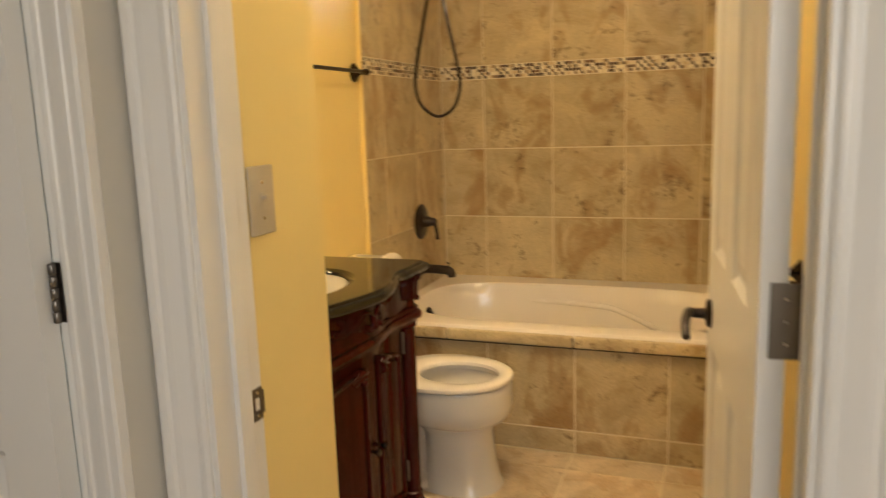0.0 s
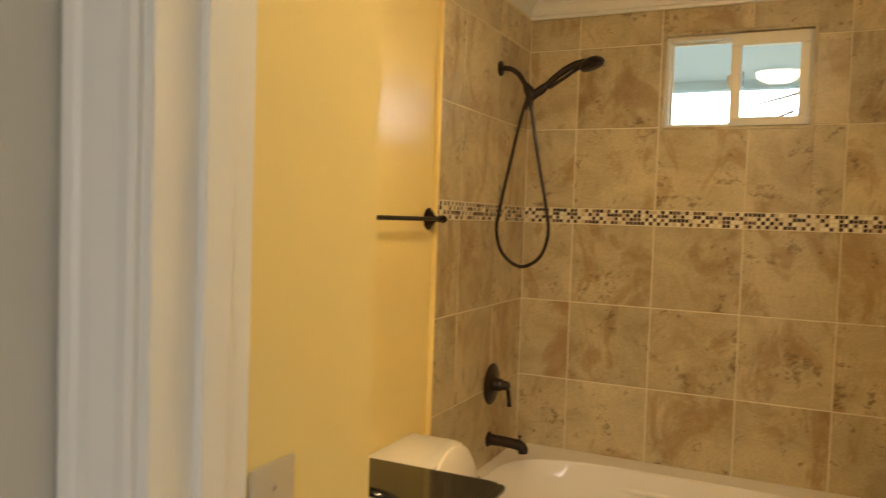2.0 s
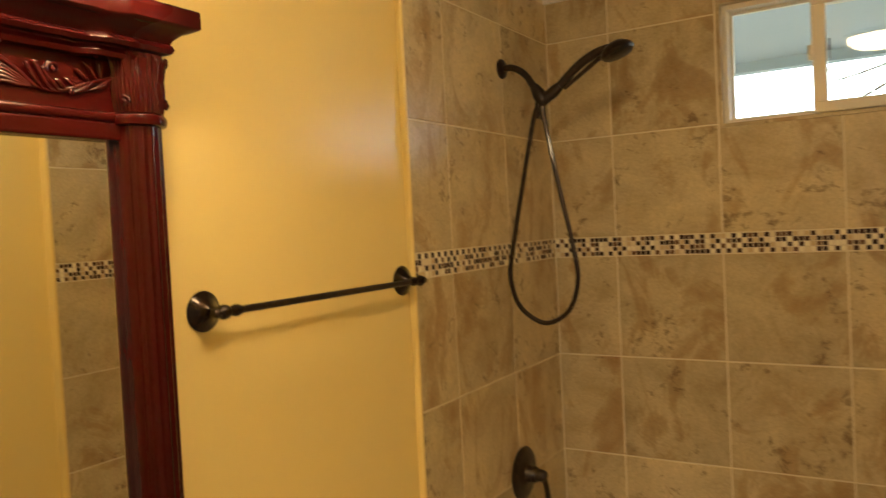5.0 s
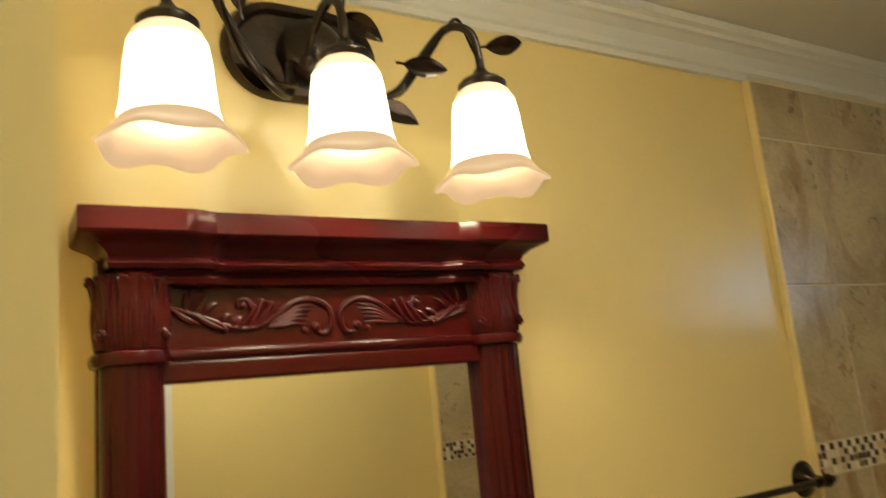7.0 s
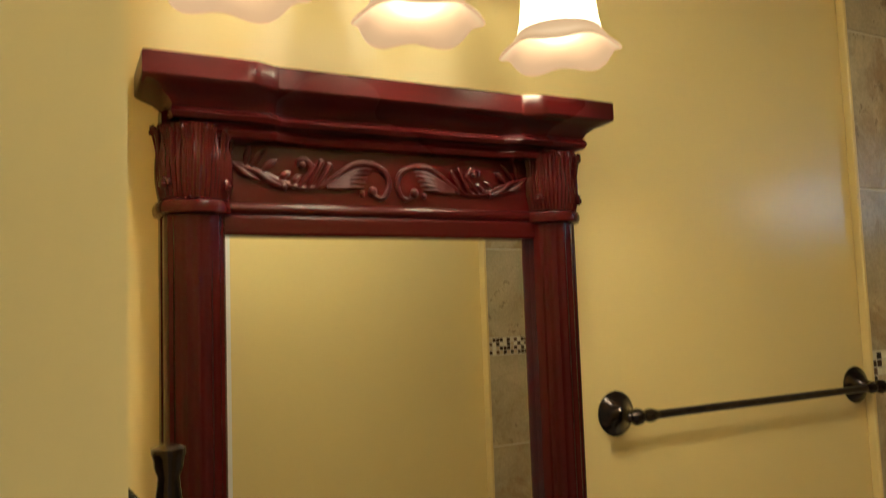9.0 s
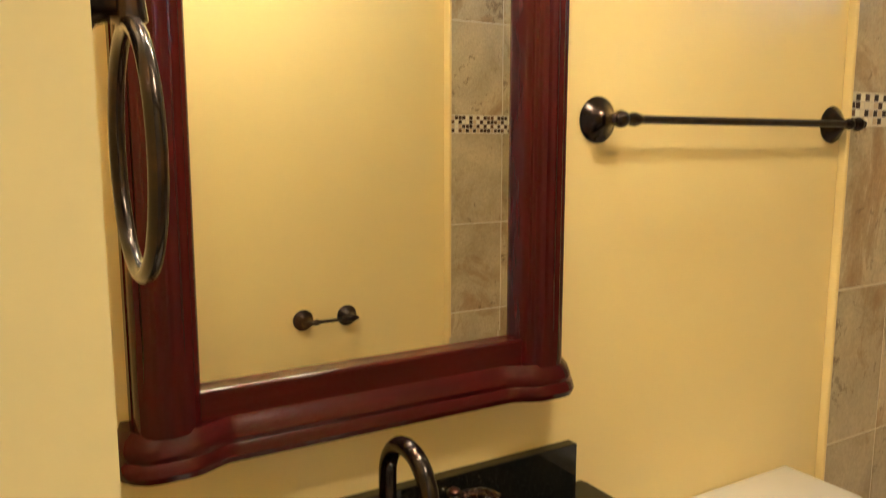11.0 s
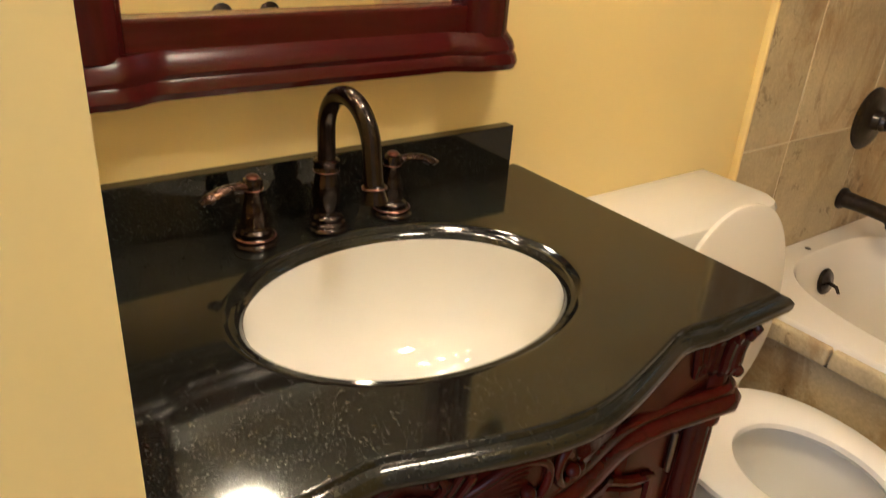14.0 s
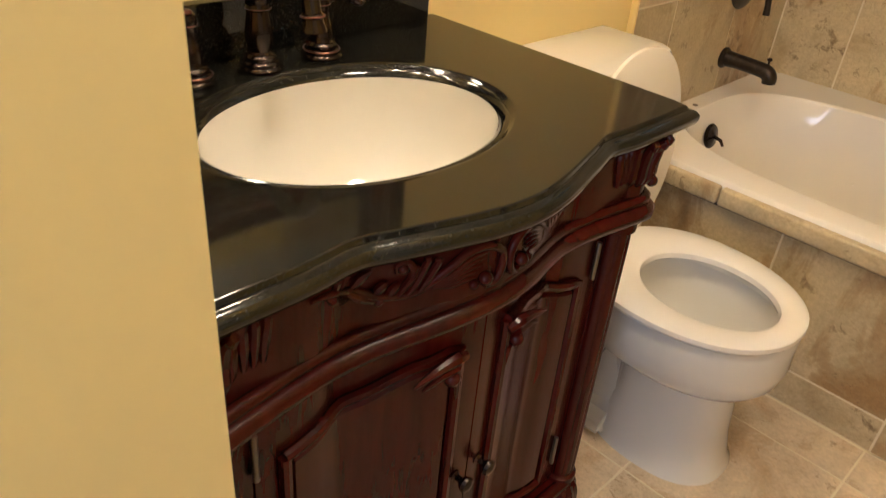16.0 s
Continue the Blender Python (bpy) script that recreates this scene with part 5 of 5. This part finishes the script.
sp("flange", lathe(bmesh.new(), [(0.030, 0.0), (0.031, 0.004), (0.026, 0.010), (0.012, 0.014)], 26, Matrix.Translation((TW, SYC, 2.075)) @ pose(0, 0, 0, 0, 90, 0)))
sp("arm", tube(bmesh.new(), smooth_path([(TW, SYC, 2.075), (TW + 0.042, SYC, 2.072), (TW + 0.082, SYC, 2.045), (TW + 0.117, SYC, 1.99)], 6), 0.0105, 14))
hx = TW + 0.130
sp("diverter", tube(bmesh.new(), [(hx - 0.022, SYC, 2.008), (hx - 0.008, SYC, 1.985), (hx + 0.004, SYC, 1.965), (hx + 0.012, SYC, 1.952)], [0.013, 0.020, 0.022, 0.014], 16))
sp("cradle", tube(bmesh.new(), [(hx - 0.004, SYC, 1.955), (hx + 0.045, SYC, 1.985), (hx + 0.062, SYC, 1.998)], [0.017, 0.018, 0.014], 16))
sp("handle", tube(bmesh.new(), smooth_path([(hx + 0.0, SYC, 1.945), (hx + 0.06, SYC, 1.998), (hx + 0.12, SYC, 2.046), (hx + 0.170, SYC, 2.073), (hx + 0.215, SYC, 2.084)], 6), [0.011, 0.012, 0.0135, 0.013, 0.012], 14))
sp("handle_bar", tube(bmesh.new(), smooth_path([(hx + 0.07, SYC + 0.01, 1.99), (hx + 0.13, SYC + 0.012, 2.028), (hx + 0.178, SYC + 0.01, 2.058), (hx + 0.208, SYC, 2.068)], 6), 0.007, 10))
sp("spray_head", lathe(bmesh.new(), [(0.010, -0.02), (0.030, -0.014), (0.047, 0.0), (0.050, 0.010), (0.044, 0.018), (0.03, 0.020)], 28, Matrix.Translation((hx + 0.236, SYC, 2.078)) @ pose(0, 0, 0, 0, 160, 0)))
sp("nozzle_face", lathe(bmesh.new(), [(0.030, 0.018), (0.040, 0.021), (0.028, 0.024), (0.012, 0.026)], 24, Matrix.Translation((hx + 0.236, SYC, 2.078)) @ pose(0, 0, 0, 0, 160, 0)))
hose = smooth_path([(hx - 0.012, SYC + 0.004, 1.955), (hx - 0.028, SYC - 0.004, 1.90), (hx - 0.058, SYC - 0.030, 1.72), (hx - 0.088, SYC - 0.060, 1.52), (hx - 0.094, SYC - 0.070, 1.43), (hx - 0.070, SYC - 0.060, 1.345), (hx - 0.004, SYC - 0.035, 1.296),
                    (hx + 0.066, SYC - 0.020, 1.332), (hx + 0.098, SYC - 0.018, 1.42), (hx + 0.088, SYC - 0.018, 1.52), (hx + 0.050, SYC - 0.014, 1.70), (hx + 0.012, SYC - 0.006, 1.89), (hx + 0.004, SYC, 1.945)], 14)
bm = bmesh.new()
tube(bm, hose, 0.0072, 8)
sp("hose", bm, bronze_matt, "ribbed dark metal hose")
bm = bmesh.new()
tube(bm, [(hx - 0.010, SYC + 0.003, 1.962), (hx - 0.022, SYC + 0.008, 1.912)], [0.0105, 0.009], 12)
tube(bm, [(hx + 0.002, SYC, 1.95), (hx + 0.006, SYC - 0.003, 1.905)], [0.0105, 0.009], 12)
sp("hose_nut", bm)

valve = thing("shower_valve", "oil rubbed bronze shower valve plate with lever", "shower valve", at=(TW, 3.363, 0.808))
part("plate", lathe(bmesh.new(), [(0.082, 0.0), (0.084, 0.003), (0.080, 0.008), (0.060, 0.013), (0.034, 0.016), (0.028, 0.020), (0.024, 0.036), (0.026, 0.040), (0.022, 0.050)], 40, pose(0, 0, 0, 0, 90, 0)), bronze_matt, valve, "", True)
part("hub", lathe(bmesh.new(), [(0.018, 0.048), (0.019, 0.066), (0.014, 0.078), (0.006, 0.082)], 24, pose(0, 0, 0, 0, 90, 0)), bronze_matt, valve, "", True)
part("lever", tube(bmesh.new(), smooth_path([(0.066, 0.0, 0.006), (0.072, 0.004, -0.02), (0.078, 0.006, -0.06), (0.080, 0.006, -0.084)], 5), [0.010, 0.009, 0.0085, 0.010], 12), bronze_matt, valve, "", True)

spout = thing("tub_spout", "oil rubbed bronze tub spout with diverter", "tub spout", at=(TW, 3.350, 0.584))
part("body", tube(bmesh.new(), smooth_path([(0.0, 0, 0), (0.05, 0, 0), (0.11, 0, -0.002), (0.138, 0, -0.006), (0.150, 0, -0.018), (0.152, 0, -0.034)], 5), [0.024, 0.0215, 0.021, 0.0215, 0.021, 0.019], 20), bronze_matt, spout, "", True)
part("collar", lathe(bmesh.new(), [(0.030, 0.0), (0.031, 0.006), (0.027, 0.012), (0.022, 0.014)], 26, pose(0, 0, 0, 0, 90, 0)), bronze_matt, spout, "", True)
part("diverter_knob", lathe(bmesh.new(), [(0.003, 0.012), (0.003, 0.026), (0.007, 0.028), (0.0075, 0.033), (0.004, 0.036)], 14, Matrix.Translation((0.136, 0, 0))), bronze_matt, spout, "", True)

# ---- tree outside ----
tree = thing("tree", "bare-branched leafy tree beyond the patio", "tree", at=(1.15, 12.0, -0.25))
bark = paint("grey bark", (0.16, 0.13, 0.10), 0.9, 0.5)
leafgreen = mat("thin dusty green leaves", (0.62, 0.72, 0.60), 0.9)
bsdf(leafgreen).inputs["Transmission Weight"].default_value = 0.8
rnd = random.Random(5)
bm = bmesh.new()
tube(bm, smooth_path([(0, 0, 0), (0.1, 0, 1.4), (-0.05, 0.1, 2.8), (0.1, 0, 5.0)], 4), [0.2, 0.16, 0.12, 0.05], 10)
twigs = []
for k in range(34):
    z = 1.8 + 3.0 * rnd.random()
    a = rnd.uniform(0, 6.28)
    L = rnd.uniform(1.2, 2.8)
    end = Vector((L * math.cos(a), L * math.sin(a), z + rnd.uniform(-0.2, 1.4)))
    mid = Vector((0.45 * L * math.cos(a + 0.2), 0.45 * L * math.sin(a + 0.2), z + rnd.uniform(0, 0.7)))
    pts = smooth_path([(0.03, 0.03, z - 0.2), mid, end], 5)
    tube(bm, pts, [0.05, 0.025, 0.008], 6)
    twigs += pts[4:]
part("trunk", bm, bark, tree, "", True)
bm = bmesh.new()
for p in twigs:
    for _ in range(20):
        c = p + Vector((rnd.gauss(0, 0.16), rnd.gauss(0, 0.16), rnd.gauss(0, 0.14)))
        m = Matrix.Translation(c) @ Euler((rnd.uniform(0, 6), rnd.uniform(0, 6), rnd.uniform(0, 6))).to_matrix().to_4x4()
        s = rnd.uniform(0.03, 0.06)
        bm.faces.new([bm.verts.new(m @ Vector(v)) for v in ((-s, 0, 0), (0, -s * 0.45, s * 0.1), (s, 0, 0), (0, s * 0.45, s * 0.1))])
part("crown", bm, leafgreen, tree)

# ---- tiles ----
_tile_cache = {}


def tile_mesh(w, h, material, t=0.008, bev=0.0018):
    """Rounded-edge tile lying in its own x-y plane, face at z = 0."""
    key = (round(w, 4), round(h, 4), material.name)
    if key not in _tile_cache:
        bm = bmesh.new()
        b = bev
        loft(bm, [[(x * (w / 2 - i), y * (h / 2 - i), z) for x, y in ((-1, -1), (1, -1), (1, 1), (-1, 1))] for i, z in ((0, -t), (0, -b), (b * 0.35, -b * 0.3), (b, 0))])
        me = bpy.data.meshes.new("tile")
        bmesh.ops.recalc_face_normals(bm, faces=bm.faces)
        bm.to_mesh(me)
        bm.free()
        me.materials.append(material)
        _tile_cache[key] = me
    return _tile_cache[key]


trnd = random.Random(3)


def lay(parent, us, vs, place, material, skip=None, gap=0.0046):
    """Tiles between the joints us, vs; place(u, v) gives the pose of a tile's middle."""
    for u0, u1 in zip(us, us[1:]):
        for v0, v1 in zip(vs, vs[1:]):
            rects = [(u0 + gap / 2, u1 - gap / 2, v0 + gap / 2, v1 - gap / 2)]
            if skip:
                a, b, c, d = skip
                cut = []
                for x0, x1, y0, y1 in rects:
                    if x1 <= a or x0 >= b or y1 <= c or y0 >= d:
                        cut.append((x0, x1, y0, y1))
                        continue
                    if x0 < a:
                        cut.append((x0, a, y0, y1))
                    if x1 > b:
                        cut.append((b, x1, y0, y1))
                    if y0 < c:
                        cut.append((max(x0, a), min(x1, b), y0, c))
                    if y1 > d:
                        cut.append((max(x0, a), min(x1, b), d, y1))
                rects = cut
            for x0, x1, y0, y1 in rects:
                if x1 - x0 < 0.006 or y1 - y0 < 0.006:
                    continue
                ob = new("tile", tile_mesh(x1 - x0, y1 - y0, material))
                ob.parent = parent
                ob.matrix_basis = place((x0 + x1) / 2, (y0 + y1) / 2) @ Matrix.Translation((0, 0, trnd.uniform(-0.0006, 0.0004)))


ROWS_Z = [0.453, 0.793, 1.131, 1.471]
ROWS_Z2 = [1.535, 1.874, 2.214, 2.352]
XJ = [TW, -1.091, -0.749, -0.406, -0.064, TE]
YJ = [TN, 3.345, 2.997, YT]
YJE = [TN, 3.345, 2.997, YTE]
north = lambda u, v: pose(u, TN, v, 90, 0, 0)
west = lambda u, v: pose(TW, u, v, 90, 0, 90)
east = lambda u, v: pose(TE, u, v, 90, 0, -90)
for rows in (ROWS_Z, ROWS_Z2):
    lay(wall_north, XJ, rows, north, tile_mat, (W0 - 0.012, W1 + 0.012, Z0 - 0.012, Z1 + 0.012))
    lay(wall_west, YJ[::-1], rows, west, tile_mat)
    lay(wall_east, YJE[::-1], rows, east, tile_mat)
AJ = [TX0, -1.163, -0.821, -0.479, -0.137, TX1]
lay(apron, AJ, [0.0, 0.094, 0.423], lambda u, v: pose(u, 2.790, v, 90, 0, 0), tile_mat)
FX = [-0.486 + 0.342 * i for i in range(-5, 3)]
FX = [XW] + [x for x in FX if XW + 0.02 < x < XE - 0.02] + [XE]
FY = [1.0] + [2.313 + 0.342 * i for i in range(-3, 2)] + [2.788]
lay(floor, FX, FY, lambda u, v: pose(u, v, 0), floor_mat)
lay(floor, [-2.2 + 0.342 * i for i in range(11)], [-1.6 + 0.4333 * i for i in range(7)], lambda u, v: pose(u, v, 0), floor_mat)


def mosaic(name, parent, length, place):
    """Four rows of small square chips, joined."""
    p, g = 0.01575, 0.0022
    tones = (bmesh.new(), bmesh.new())
    n = int(length / p)
    for i in range(n):
        for j in range(4):
            u, v = (i + 0.5) * length / n, (j - 1.5) * p
            w = (length / n - g) / 2
            h = (p - g) / 2
            jit = trnd.uniform(-0.0005, 0.0005)
            bm = tones[(i + j + (1 if trnd.random() < 0.22 else 0)) % 2]
            rows = [[place(u + x * w * k, v + y * h * k) @ Vector((0, 0, z + jit)) for x, y in ((-1, -1), (1, -1), (1, 1), (-1, 1))] for k, z in ((1, -0.005), (1, -0.001), (0.86, 0.0))]
            vr = [[bm.verts.new(q) for q in r] for r in rows]
            for a, b in zip(vr, vr[1:]):
                for q in range(4):
                    bm.faces.new((a[q], a[(q + 1) % 4], b[(q + 1) % 4], b[q]))
            bm.faces.new(vr[-1])
    for bm, m, label in zip(tones, (chip_dark, chip_light), ("dark brown mosaic chips", "cream mosaic chips")):
        part(name, bm, m, parent, label)["kind"] = "stuff"


BZ = 1.503
mosaic("mosaic_band", wall_north, TE - TW - 0.004, lambda u, v: pose(TW + 0.002 + u, TN, BZ + v, 90, 0, 0))
mosaic("mosaic_band", wall_west, TN - YT, lambda u, v: pose(TW, YT + u, BZ + v, 90, 0, 90))
mosaic("mosaic_band", wall_east, TN - YTE, lambda u, v: pose(TE, TN - u, BZ + v, 90, 0, -90))
part("mosaic_bed", boxes((TW + 0.001, TE - 0.001, TN + 0.0008, TN + 0.003, 1.4725, 1.5335)), grout_dark, wall_north)
part("mosaic_bed", boxes((TW - 0.003, TW - 0.0008, YT, TN - 0.001, 1.4725, 1.5335)), grout_dark, wall_west)
part("mosaic_bed", boxes((TE + 0.0008, TE + 0.003, YTE, TN - 0.001, 1.4725, 1.5335)), grout_dark, wall_east)
